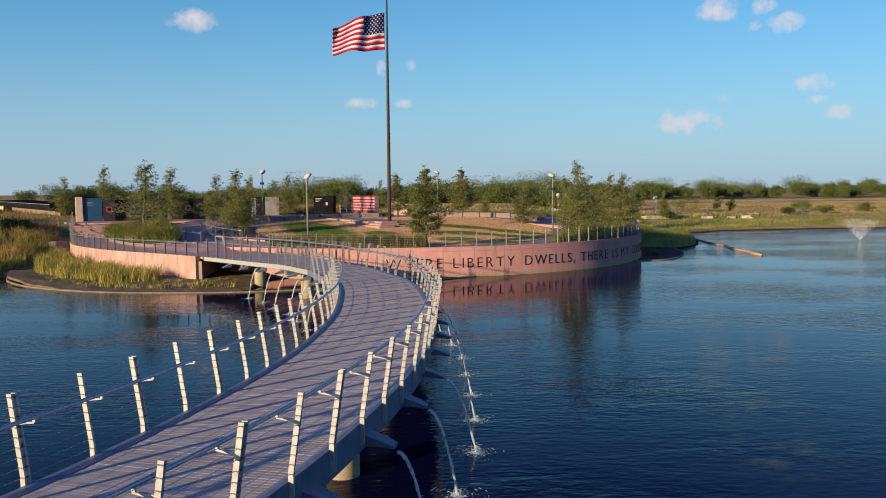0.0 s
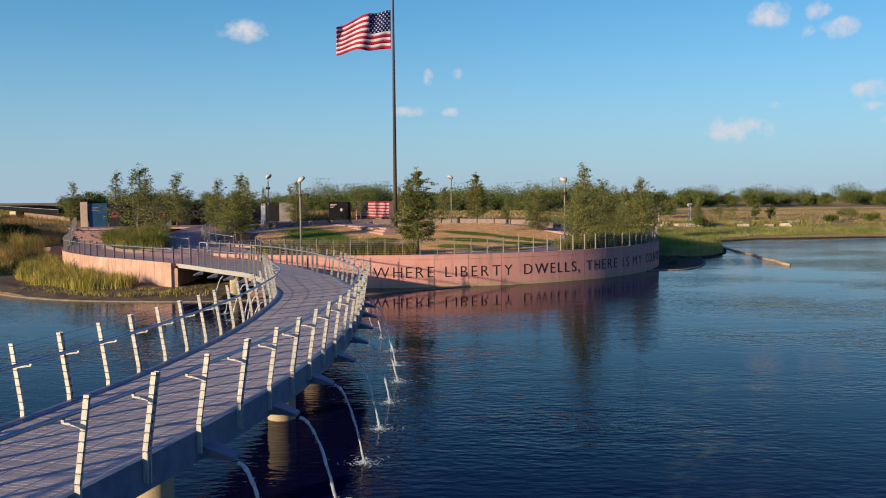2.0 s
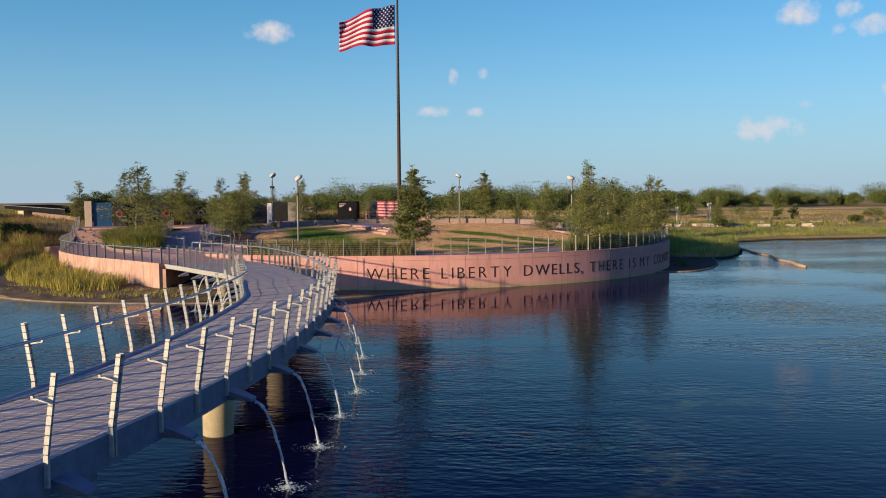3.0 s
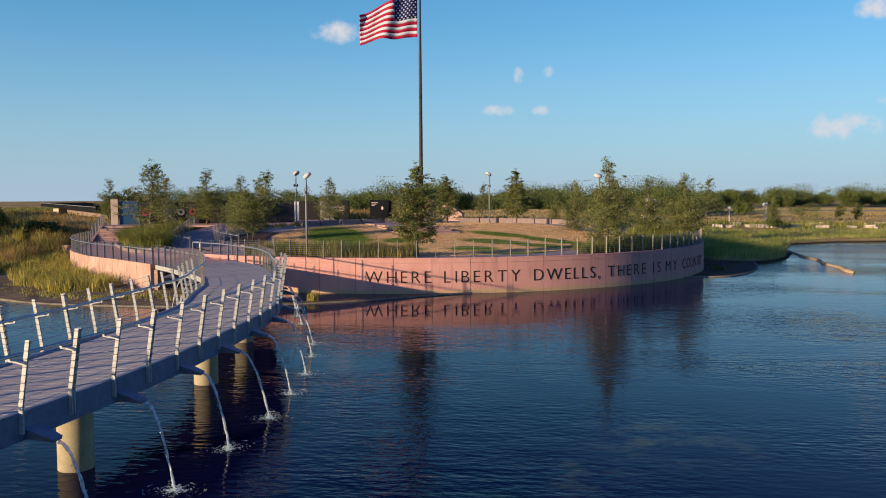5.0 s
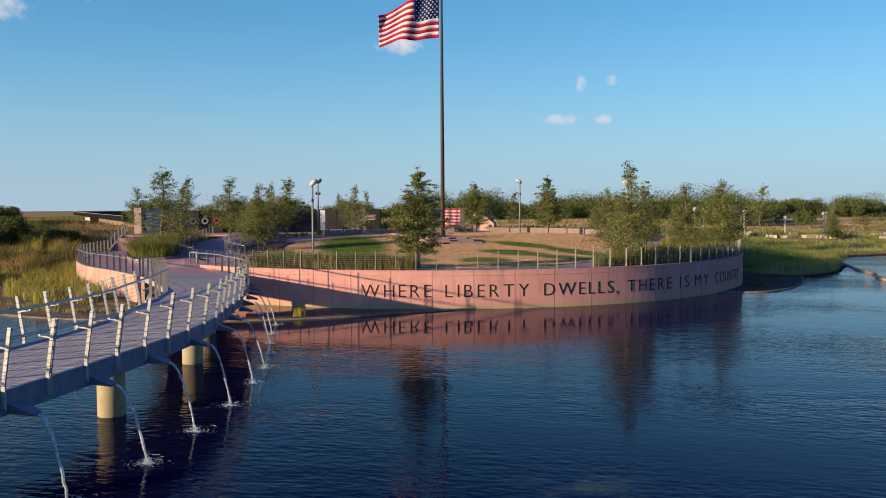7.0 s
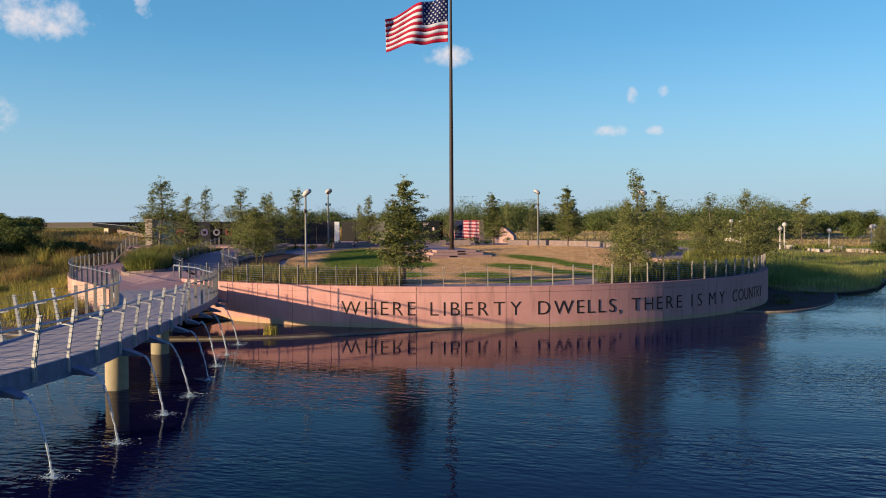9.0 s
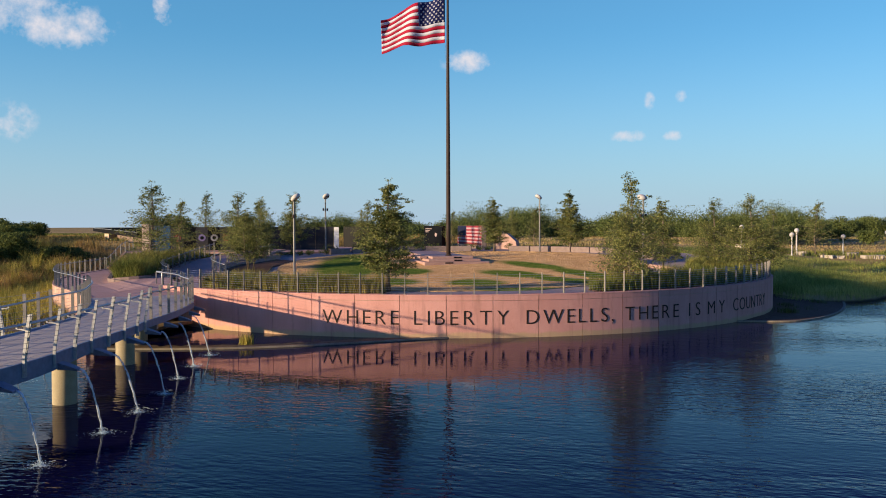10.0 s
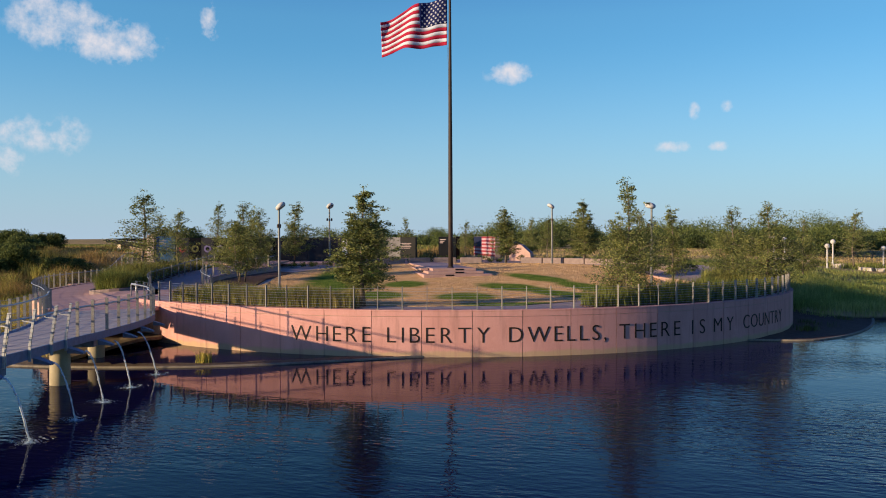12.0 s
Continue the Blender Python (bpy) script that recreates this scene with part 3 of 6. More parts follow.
glyphs = {}
for word, w0, w1 in (("WHERE", -89.4, -79.45), ("LIBERTY", -77.5, -65.75), ("DWELLS,", -63.5, -51.65), ("THERE", -49.9, -40.9),
                     ("IS", -38.9, -36.6), ("MY", -34.9, -30.8), ("COUNTRY", -28.4, -15.2)):
    widths = []
    for ch in word:
        if ch not in glyphs:
            me = letter_mesh(ch)
            xs = [v.co.x for v in me.vertices]
            glyphs[ch] = (me, min(xs), max(xs))
        widths.append(glyphs[ch][2] - glyphs[ch][1])
    span = RAD * radians(w1 - w0)
    free = (span - sum(widths)) / max(1, len(word) - 1)
    s = 0.0
    for ch, wd in zip(word, widths):
        me, lo, hi = glyphs[ch]
        a = w0 + math.degrees((s + wd / 2) / RAD)
        ob = new("letter", me)
        ob.parent = inscription
        ob.matrix_basis = pose(0, 0, 0, 0, 0, a + 90) @ pose(-(lo + hi) / 2, -RAD - 0.005, LETTER_Z, 90, 0, 0)
        s += wd + free

# terrace floor inside the wall
floor_ring = patch("pavement", [polar(a, RAD - 0.40) for a in range(-180, 180, 6)], terrace, GREYPATH, -0.005, 14, 1.4)
tagged(floor_ring, "grey concrete walkway of the round terrace", "pavement", kind="structure")

# ---- bridge ----
CENTRE = [(-18.0, -12.5), (-12.0, -5.2), (-7.6, 1.0), (-5.15, 5.95), (-3.58, 10.25), (-2.66, 14.17), (-2.07, 18.0), (-1.85, 21.5), (-1.84, 25.5), (-2.18, 29.8),
          (-2.56, 32.95), (-3.05, 35.3), (-3.9, 37.65), (-4.95, 40.78), (-5.9, 42.8), (-7.25, 45.75), (-9.05, 48.85), (-11.2, 52.1), (-13.5, 54.6)]
DECK_Z, HALF = 2.05, 1.50
BOARD = 0.090


def deck_height(y):
    """The deck falls gently towards the terrace."""
    return DECK_Z + 0.13 * smooth(32, 6, y) - 0.28 * smooth(38, 53, y)


def depth_at(s):
    """Depth of the edge beam, thinner towards the approach."""
    return 0.42 - 0.20 * smooth(50, 60, s)


def half_at(s):
    """Half the deck's width: it flares where it meets the approach."""
    return HALF + 0.75 * smooth(61, 72, s)


line = spline([(x, y, deck_height(y)) for x, y in CENTRE], BOARD)
coarse = line[::7]
n_far = len([1 for p, d in coarse if p.y > 40.5])
FAR = {-1: 57.5, 1: 60.3}            # from here on the railing posts stand upright
bridge = base("footbridge", 0, 0, 0, label="curved grey footbridge with a boarded deck and steel railings", category="bridge")
bm = bmesh.new()
sweep(bm, coarse, lambda i: [(u * (half_at(i * 7 * BOARD) - v), h) for u, v, h in ((-1, 0.02, -0.05), (1, 0.02, -0.05), (1, 0.25, 0.08 - depth_at(i * 7 * BOARD)), (-1, 0.25, 0.08 - depth_at(i * 7 * BOARD)))])
part("deck_frame", bm, FASCIA, bridge)
for sgn in (-1, 1):
    bm = bmesh.new()
    sweep(bm, coarse, lambda i: [(sgn * (half_at(i * 7 * BOARD) + v), h) for v, h in ((0, -depth_at(i * 7 * BOARD)), (0.05, -depth_at(i * 7 * BOARD)), (0.05, 0.035), (-0.03, 0.035), (-0.12, 0.010), (-0.12, 0.0), (0, -0.03))])
    part("edge_beam", bm, FASCIA, bridge, "painted grey edge beam with an upturned kerb")
# added pale skin on the left beam: its sunlit face put into colour
bm = bmesh.new()
sweep(bm, [(p, d) for p, d in coarse if p.y > 40.5], lambda i: [(-half_at((len(coarse) - n_far + i) * 7 * BOARD) - v, h) for v, h in ((0.053, -0.20), (0.075, -0.20), (0.075, 0.03), (0.053, 0.03))])
part("edge_plate", bm, POSTMAT, bridge, "thin pale strip added for the sunlit face of the flared edge beam")
# spine girder under the deck
bm = bmesh.new()
sweep(bm, coarse[:91], lambda i: [(-0.45, -0.34), (0.45, -0.34), (0.40, -0.60 + 0.22 * smooth(48, 56, i * 7 * BOARD)), (-0.40, -0.60 + 0.22 * smooth(48, 56, i * 7 * BOARD))])
part("girder", bm, FASCIA, bridge)

# piers
for x, y in ((-7.3, 1.2), (-3.9, 9.2), (-2.1, 17.0), (-1.85, 24.6), (-2.65, 32.4), (-4.42, 39.55), (-7.45, 46.1), (-11.3, 52.0)):
    bm = bmesh.new()
    lathe(bm, [(0.35, -1.2), (0.35, 1.18), (0.34, 1.20), (0.34, 1.48)], 28)
    ob = part("pier", bm, CONCRETE, bridge, "round concrete pier standing in the water", True)
    ob.location = (x, y, 0)
    bm = bmesh.new()
    d = min(line, key=lambda q: (q[0].x - x) ** 2 + (q[0].y - y) ** 2)[1]
    rz = math.degrees(math.atan2(d.y, d.x)) - 90
    lift = deck_height(y) - DECK_Z
    box(bm, -1.2, 1.2, -0.2, 0.2, 1.48 + min(0, lift), 1.72 + min(0, lift), pose(x, y, 0, 0, 0, rz))
    part("cross_beam", bm, FASCIA, bridge)


def lean_at(z):
    """How far a post's middle leans outward at a height above the deck."""
    return 0.005 + 0.15 * max(0.0, z - 0.14) if z < 0.25 else 0.022 + 0.1554 * (z - 0.25)


def post_mesh(double):
    """A kinked flat post leaning outward (+x), with notches for the cables."""
    bm = bmesh.new()
    prof = [(0.0, -0.30), (0.005, 0.14), (0.022, 0.25), (0.165, 1.17)]
    plates = ((-0.05, -0.022), (0.022, 0.05)) if double else ((-0.02, 0.02),)
    for y0, y1 in plates:
        ring = []
        for x, z in prof:
            ring.append([bm.verts.new((x + dx, y, z)) for dx, y in ((-0.036, y0), (0.036, y0), (0.036, y1), (-0.036, y1))])
        for a, b in zip(ring, ring[1:]):
            for k in range(4):
                bm.faces.new((a[k], a[(k + 1) % 4], b[(k + 1) % 4], b[k]))
        bm.faces.new(ring[0][::-1])
        bm.faces.new(ring[-1])
    if double:
        for f in (0.15, 0.5, 0.85):
            z = 1.17 * f
            x = lean_at(z)
            box(bm, x - 0.03, x + 0.03, -0.022, 0.022, z - 0.03, z + 0.03)
    # small clips where the cables pass
    for k in range(9):
        z = 0.13 + k * 0.125
        x = lean_at(z)
        dark = len(bm.faces)
        hw = 0.053 if double else 0.023
        box(bm, x - 0.039, x + 0.039, -hw, hw, z - 0.004, z + 0.004)
        bm.faces.ensure_lookup_table()
        for q in bm.faces[dark:]:
            q.material_index = 1
    bmesh.ops.recalc_face_normals(bm, faces=bm.faces)
    me = bpy.data.meshes.new("post")
    bm.to_mesh(me)
    bm.free()
    me.materials.append(POSTMAT)
    me.materials.append(CLIP)
    return me


def bracket_mesh():
    """A tapering flat arm that carries the handrail on a small saddle."""
    bm = bmesh.new()
    ring = []
    for x, w_, z0, z1 in ((0.12, 0.022, 0.775, 0.835), (-0.02, 0.022, 0.800, 0.835), (-0.18, 0.020, 0.820, 0.835)):
        ring.append([bm.verts.new(q) for q in ((x, -w_, z0), (x, w_, z0), (x, w_, z1), (x, -w_, z1))])
    for p_, q_ in zip(ring, ring[1:]):
        for k in range(4):
            bm.faces.new((p_[k], p_[(k + 1) % 4], q_[(k + 1) % 4], q_[k]))
    bm.faces.new(ring[0][::-1])
    bm.faces.new(ring[-1])
    box(bm, -0.19, -0.15, -0.012, 0.012, 0.834, 0.872)
    bmesh.ops.recalc_face_normals(bm, faces=bm.faces)
    me = bpy.data.meshes.new("handrail_bracket")
    bm.to_mesh(me)
    bm.free()
    me.materials.append(POSTMAT)
    return me


def upright_mesh():
    bm = bmesh.new()
    box(bm, -0.013, 0.013, -0.05, 0.05, 0, 1.0)
    box(bm, -0.05, 0.05, -0.06, 0.06, -0.0, 0.015)
    me = bpy.data.meshes.new("post")
    bm.to_mesh(me)
    bm.free()
    me.materials.append(RAILPOST)
    return me


upright_me = upright_mesh()
tall_me = upright_me.copy()
tall_me.transform(Matrix.Diagonal((1.4, 1.0, 1.14, 1)))
single_me, double_me, bracket_me = post_mesh(False), post_mesh(True), bracket_mesh()
fine_line = spline([(x, y, deck_height(y)) for x, y in CENTRE], 0.02)


def station(s):
    return fine_line[min(len(fine_line) - 1, round(s / 0.02))]


def edge(at, inset, up, sgn):
    """A point beside the deck's edge at a station."""
    p, d = station(at)
    return p + Vector((d.y, -d.x, 0)) * sgn * (half_at(at) + inset) + Vector((0, 0, up))


S_END = (len(fine_line) - 1) * 0.02
BEYOND = [(-12.3, 56.8, 1.77), (-13.4, 57.9, 1.76), (-14.6, 58.9, 1.75), (-15.75, 59.55, 1.75)]      # the railing runs on beside the approach
for sgn in (-1, 1):
    rail = base("bridge_railing", 0, 0, 0, label="leaning pale steel posts with steel cables and a tubular handrail", category="railing", group="bridge railings")
    first, near_gap, bend, far_gap = (25.05, 1.3125, 7, 1.24) if sgn > 0 else (26.72, 1.30, 5, 1.235)
    for i in range(-19, 45):
        s = first + near_gap * min(i, bend) + far_gap * max(0, i - bend)
        if not 0 <= s <= S_END:
            continue
        p, d = station(s)
        right = Vector((d.y, -d.x, 0))
        ang = math.atan2(right.y * sgn, right.x * sgn)
        if s > FAR[sgn]:
            ob = new("upright", tall_me)
            ob.parent = rail
            ob.matrix_basis = Matrix.Translation(edge(s, 0.0, 0.03, sgn)) @ Matrix.Rotation(ang + math.pi / 2, 4, "Z")
            continue
        ob = new("post", double_me if (i % 2 == 0) == (sgn < 0) else single_me)
        ob.parent = rail
        ob.matrix_basis = Matrix.Translation(edge(s, 0.075, 0, sgn)) @ Matrix.Rotation(ang, 4, "Z")
        br = new("handrail_bracket", bracket_me)
        br.parent = rail
        br.matrix_basis = ob.matrix_basis.copy()
    tail = BEYOND if sgn > 0 else []
    if tail:
        for p, d in spline([tuple(edge(S_END, 0, 0.03, 1))] + tail, 1.2)[1:]:
            ob = new("upright", tall_me)
            ob.parent = rail
            ob.matrix_basis = Matrix.Translation(p) @ Matrix.Rotation(math.atan2(d.y, d.x), 4, "Z")
    stops = list(np.arange(0, S_END, 0.6)) + [S_END]
    bm = bmesh.new()
    tube(bm, [edge(a, -0.10, 0.895 + 0.06 * smooth(FAR[sgn] - 2, FAR[sgn] + 2, a), sgn) for a in stops] + [Vector(q) + Vector((-0.07, -0.09, 0.95)) for q in tail], 0.030, 8)
    part("handrail", bm, STEEL, rail, "galvanised tubular handrail", True)
    for k in range(9):
        z = 0.13 + k * 0.125
        bm = bmesh.new()
        tube(bm, [edge(a, (0.075 + lean_at(z)) * smooth(FAR[sgn] + 1, FAR[sgn] - 1, a), z, sgn) for a in stops[::2]] + [edge(S_END, 0, z, sgn)] + [Vector(q) + Vector((0, 0, z)) for q in tail], 0.0035, 4, False)
        part("cable", bm, STEEL, rail)
    if tail:
        # tubular hoop that closes the railing
        bm = bmesh.new()
        tube(bm, [(-15.45, 59.4, 1.70), (-15.45, 59.4, 2.66), (-15.49, 59.42, 2.72), (-16.05, 59.74, 2.72), (-16.1, 59.77, 2.66), (-16.1, 59.77, 1.70)], 0.032, 8)
        part("end_hoop", bm, STEEL, rail, "pale tubular steel end frame", True)

# water spouts under the outer edge, falling jets, splashes


def spout_mesh():
    bm = bmesh.new()
    ring = []
    for x, z, w_, h in ((0.0, -0.22, 0.19, 0.19), (0.24, -0.30, 0.16, 0.12), (0.48, -0.40, 0.13, 0.05)):
        ring.append([bm.verts.new((x, -w_, z)), bm.verts.new((x, w_, z)), bm.verts.new((x, w_ * 0.8, z - h)), bm.verts.new((x, -w_ * 0.8, z - h))])
    for a, b in zip(ring, ring[1:]):
        for k in range(4):
            bm.faces.new((a[k], a[(k + 1) % 4], b[(k + 1) % 4], b[k]))
    bm.faces.new(ring[0][::-1])
    bm.faces.new(ring[-1])
    bmesh.ops.recalc_face_normals(bm, faces=bm.faces)
    me = bpy.data.meshes.new("spout")
    bm.to_mesh(me)
    bm.free()
    me.materials.append(FASCIA)
    return me


def jet_mesh(seed, reach):
    rng = random.Random(seed)
    bm = bmesh.new()
    z0 = DECK_Z - 0.42
    pts, rad = [], []
    for k in range(22):
        t = k / 21
        pts.append((0.50 + reach * t + rng.uniform(-0.012, 0.012) * t, rng.uniform(-0.02, 0.02) * t, z0 * (1 - t * t) - 0.0))
        rad.append((0.032 - 0.012 * t) * rng.uniform(0.7, 1.35))
    tube(bm, pts, rad, 6)
    for k in range(26):
        t = 0.35 + 0.65 * rng.random()
        c = Vector((0.50 + reach * t + rng.gauss(0, 0.03), rng.gauss(0, 0.03), z0 * (1 - t * t)))
        bmesh.ops.create_icosphere(bm, subdivisions=1, radius=rng.uniform(0.006, 0.016), matrix=Matrix.Translation(c))
    me = bpy.data.meshes.new("jet")
    bm.to_mesh(me)
    bm.free()
    me.materials.append(JET)
    me.shade_smooth()
    return me


def splash_mesh(seed):
    """Fine broken foam, thrown droplets and short wave crests where a jet meets the pond."""
    rng = random.Random(seed)
    verts, faces = [], []

    def flake(x, y, z, s, tall):
        b = len(verts)
        a = rng.uniform(0, 6.283)
        for q in range(4):
            t = a + math.pi * q / 2
            verts.append((x + s * math.cos(t) * rng.uniform(0.5, 1.6), y + s * math.sin(t) * rng.uniform(0.5, 1.6), z))
        verts.append((x, y, z + s * tall))
        faces.extend((b + q, b + (q + 1) % 4, b + 4) for q in range(4))

    for k in range(300):
        a, r = rng.uniform(0, 2 * math.pi), abs(rng.gauss(0, 0.17))
        flake(r * math.cos(a) * 1.2, r * math.sin(a), 0.003, rng.uniform(0.006, 0.030) * math.exp(-1.6 * r), 0.35)
    for k in range(90):
        a, r = rng.uniform(0, 2 * math.pi), abs(rng.gauss(0, 0.06))
        flake(r * math.cos(a), r * math.sin(a), 0.01 + abs(rng.gauss(0, 0.07)), rng.uniform(0.004, 0.013), 1.6)
    # short crests of the rings that run out
    for k in range(26):
        a, r, s = rng.uniform(0, 6.283), rng.choice((0.30, 0.44, 0.58)) * rng.uniform(0.92, 1.08), rng.uniform(0.10, 0.3)
        b = len(verts)
        for q in range(5):
            t = a + s * q / 4
            w = 0.008 * math.sin(math.pi * (q + 0.3) / 4.6)
            verts.extend(((math.cos(t) * (r - w), math.sin(t) * (r - w), 0.002), (math.cos(t) * (r + w), math.sin(t) * (r + w), 0.006)))
        faces.extend((b + 2 * q, b + 2 * q + 1, b + 2 * q + 3, b + 2 * q + 2) for q in range(4))
    me = bpy.data.meshes.new("splash")
    me.from_pydata(verts, [], faces)
    me.materials.append(FOAM)
    return me


spout_me = spout_mesh()
jets = [jet_mesh(s, 0.54 + 0.07 * (s % 3)) for s in range(4)]
splashes = [splash_mesh(s + 20) for s in range(4)]
for i in range(-14, 14):
    p, d = station(38.2 + 2.5 * i)
    for sgn in (1, -1):
        right = Vector((d.y, -d.x, 0)) * sgn
        mtx = Matrix.Translation(p + right * (half_at(38.2 + 2.5 * i) + 0.03)) @ Matrix.Rotation(math.atan2(right.y, right.x), 4, "Z")
        sp = new("spout", spout_me)
        sp.parent = bridge
        sp.matrix_basis = mtx
        if i > 11 or (sgn == -1 and i < 6):
            continue
        jet = base("water_jet", label="thin clear stream of water falling from a bridge spout", category="water jet", group="bridge water jets")
        q = Matrix.Translation((0, 0, -p.z)) @ mtx
        jet.matrix_basis = q
        st = new("stream", jets[(i * 3 + sgn) % 4])
        st.parent = jet
        fo = new("splash", splashes[(i + sgn) % 4])
        fo.parent = jet
        fo["kind"] = "stuff"
        fo.matrix_basis = pose(0.50 + 0.54 + 0.07 * ((i * 3 + sgn) % 4 % 3), 0, 0, 0, 0, 40 * i)

# ---- left approach: low wall, paved apron, steps ----
LOBE = [(-15.75, 53.65), (-17.6, 55.2), (-19.7, 57.0), (-23.8, 60.3), (-28.4, 65.6), (-30.7, 69.6), (-32.5, 73.6), (-34.2, 77.6)]


def apron(x, y):
    r = math.hypot(x - CX, y - CY)
    turn = math.degrees(math.atan2(y - CY, x - CX)) % 360 - 360
    return 1.75 + 0.31 * smooth(RAD + 2.0, RAD - 0.4, r) * smooth(-117, -123, turn) + 1.2 * smooth(66, 88, y) * smooth(-28.5, -24.5, x)


lobe_line = spline([(x, y, 0) for x, y in LOBE], 0.5)
lobe_wall = base("wall_approach", label="pink concrete wall that holds the approach path", category="wall", kind="structure")
n = 0
while n * 4 + 4 < len(lobe_line):
    seg = lobe_line[n * 4:n * 4 + 5]
    bm = bmesh.new()
    zt = apron(seg[2][0].x, seg[2][0].y)
    cut = [(q + dd * (0.01 if k == 0 else -0.01 if k == 4 else 0), dd) for k, (q, dd) in enumerate(seg)]
    sweep(bm, cut, [(0, -0.6), (0, zt + 0.03), (0.35, zt + 0.03), (0.35, -0.6)])
    part("panel", bm, PINK_WEATHERED, lobe_wall)
    n += 1
# wall beneath the bridge end, running back under the terrace
bm = bmesh.new()
box(bm, -0.2, 8.6, 0, 0.3, -0.6, 1.45, pose(-20.8, 60.6, 0, 0, 0, -12))
part("back_wall", bm, CONCRETE, lobe_wall)
bm = bmesh.new()
box(bm, 0, 0.34, 0.05, 5.0, -0.6, 1.44, pose(-15.75, 53.75, 0, 0, 0, 4))
part("return_wall", bm, PINK_WEATHERED, lobe_wall)
apron_ob = patch("pavement_approach", [(-11.85, 56.1), (-13.5, 54.7), (-15.2, 53.3)] + [(x + 0.3, y + 0.2) for x, y in LOBE] + [(-33.6, 79.5), (-31.0, 78.5), (-26.5, 84), (-22, 86), (-20.2, 78), (-20.0, 73), (-18.2, 68.6), (-14.6, 65.2), (-13.4, 61.4), polar(-119.2, RAD - 0.6), polar(-116, RAD - 0.02), polar(-112.5, RAD - 0.02)], apron, PAVING, 0.0, 12, 1.2)
tagged(apron_ob, "pinkish concrete path from the bridge to the terrace", "pavement", kind="structure")

stair = base("stairs", -34.3, 78.3, 1.66, 20, label="broad pink concrete steps up to the memorial", category="stairs")
for k in range(7):
    bm = bmesh.new()
    box(bm, 0.0, 3.0, k * 0.42, 7 * 0.42 + 1.0, k * 0.16 - 0.3, (k + 1) * 0.16)
    part("step", bm, PINK_STONE, stair)
for x in (-0.2, 3.0):
    bm = bmesh.new()
    v = box(bm, x, x + 0.2, -0.3, 4.2, -0.3, 0.25)
    for q in v:
        if q.co.y > 0 and q.co.z > 0:
            q.co.z += 1.15
    part("cheek_wall", bm, PINK_STONE, stair)
upper = patch("pavement_memorial", [(-36.0, 82.0), (-38.5, 86), (-36, 91), (-31, 98), (-26.5, 104), (-18, 105.5), (-10, 101), (-4, 98.4), (-12, 93.0), (-19, 88), (-22, 85.5), (-28, 84.5), (-32.5, 82.8)], lambda x, y: 2.97, PAVING, 0.0, 8, 1.5)
tagged(upper, "concrete forecourt of the memorial walls", "pavement", kind="structure")

# ---- soil shelves with their concrete kerb rings ----
RING_L = [(2.6, 57.0), (1.2, 55.9), (-1.4, 53.7), (-3.9, 51.8), (-7.0, 50.2), (-11.5, 48.9), (-16.2, 48.8), (-21.0, 49.8), (-25.5, 52.4), (-29.0, 56.2), (-31.2, 60.5)]
RING_R = [(15.2, 67.4), (18.5, 68.7), (20.9, 73.5), (22.2, 80.0), (22.2, 85.5), (20.5, 88.5)]
for pts, lab in ((RING_L, "low concrete kerb ring at the water's edge"), (RING_R, "low concrete kerb at the water's edge, half awash")):
    bm = bmesh.new()
    sweep(bm, spline([(x, y, 0) for x, y in pts], 0.4), [(-0.08, -0.5), (-0.08, 0.05), (-0.055, 0.075), (0.055, 0.075), (0.08, 0.05), (0.08, -0.5)])
    tagged(mesh_object("kerb_ring", bm, CURB), lab, "kerb", kind="structure")
bm = bmesh.new()
sweep(bm, spline([(x, y, 0) for x, y in RING_L[1:7]], 0.4), [(0.06, -0.4), (0.06, 0.05), (0.35, 0.055), (0.8, 0.03), (1.3, 0.0), (1.9, -0.05), (1.9, -0.4)])
mud = mesh_object("mud_strip", bm, GRAVEL, True)
for v in mud.data.vertices:
    if v.co.z > -0.1:
        v.co.z += 0.035 * noise.noise((v.co.x * 1.7, v.co.y * 1.7, 4))
tagged(mud, "wet brown gravel silted up inside the kerb", "gravel", kind="structure")
shelf = patch("soil_shelf", [(p.x, p.y) for p, d in spline([(x, y, 0) for x, y in RING_L[5:]], 1.0)] + [(-31.6, 61.5), (-33.5, 72), (-28.4, 66.9), (-25, 63.2), (-21.8, 60.4), (-18.8, 57.8), (-16.6, 55.6), (-12.0, 57.5)],
              lambda x, y: 0.05 + 0.3 * smooth(49.0, 55, y) + 0.08 * noise.noise((x * 0.8, y * 0.8, 2)), SOIL, 0.0, 14, 0.7)
tagged(shelf, "wet dark soil shelf below the approach wall", "soil", kind="structure")
shelf = patch("soil_bank", [(p.x, p.y) for p, d in spline([(x, y, 0) for x, y in RING_R], 1.0)] + [(20.0, 90), (12, 86)],
              lambda x, y: 0.04 + 0.9 * smooth(72, 90, y) * smooth(23, 16, x) + 0.05 * noise.noise((x * 0.8, y * 0.8, 7)), MULCH, 0.0, 12, 0.7)
tagged(shelf, "dark soil inside the kerb beside the terrace", "soil", kind="structure")

# ---- railing on the terrace wall and on the approach ----


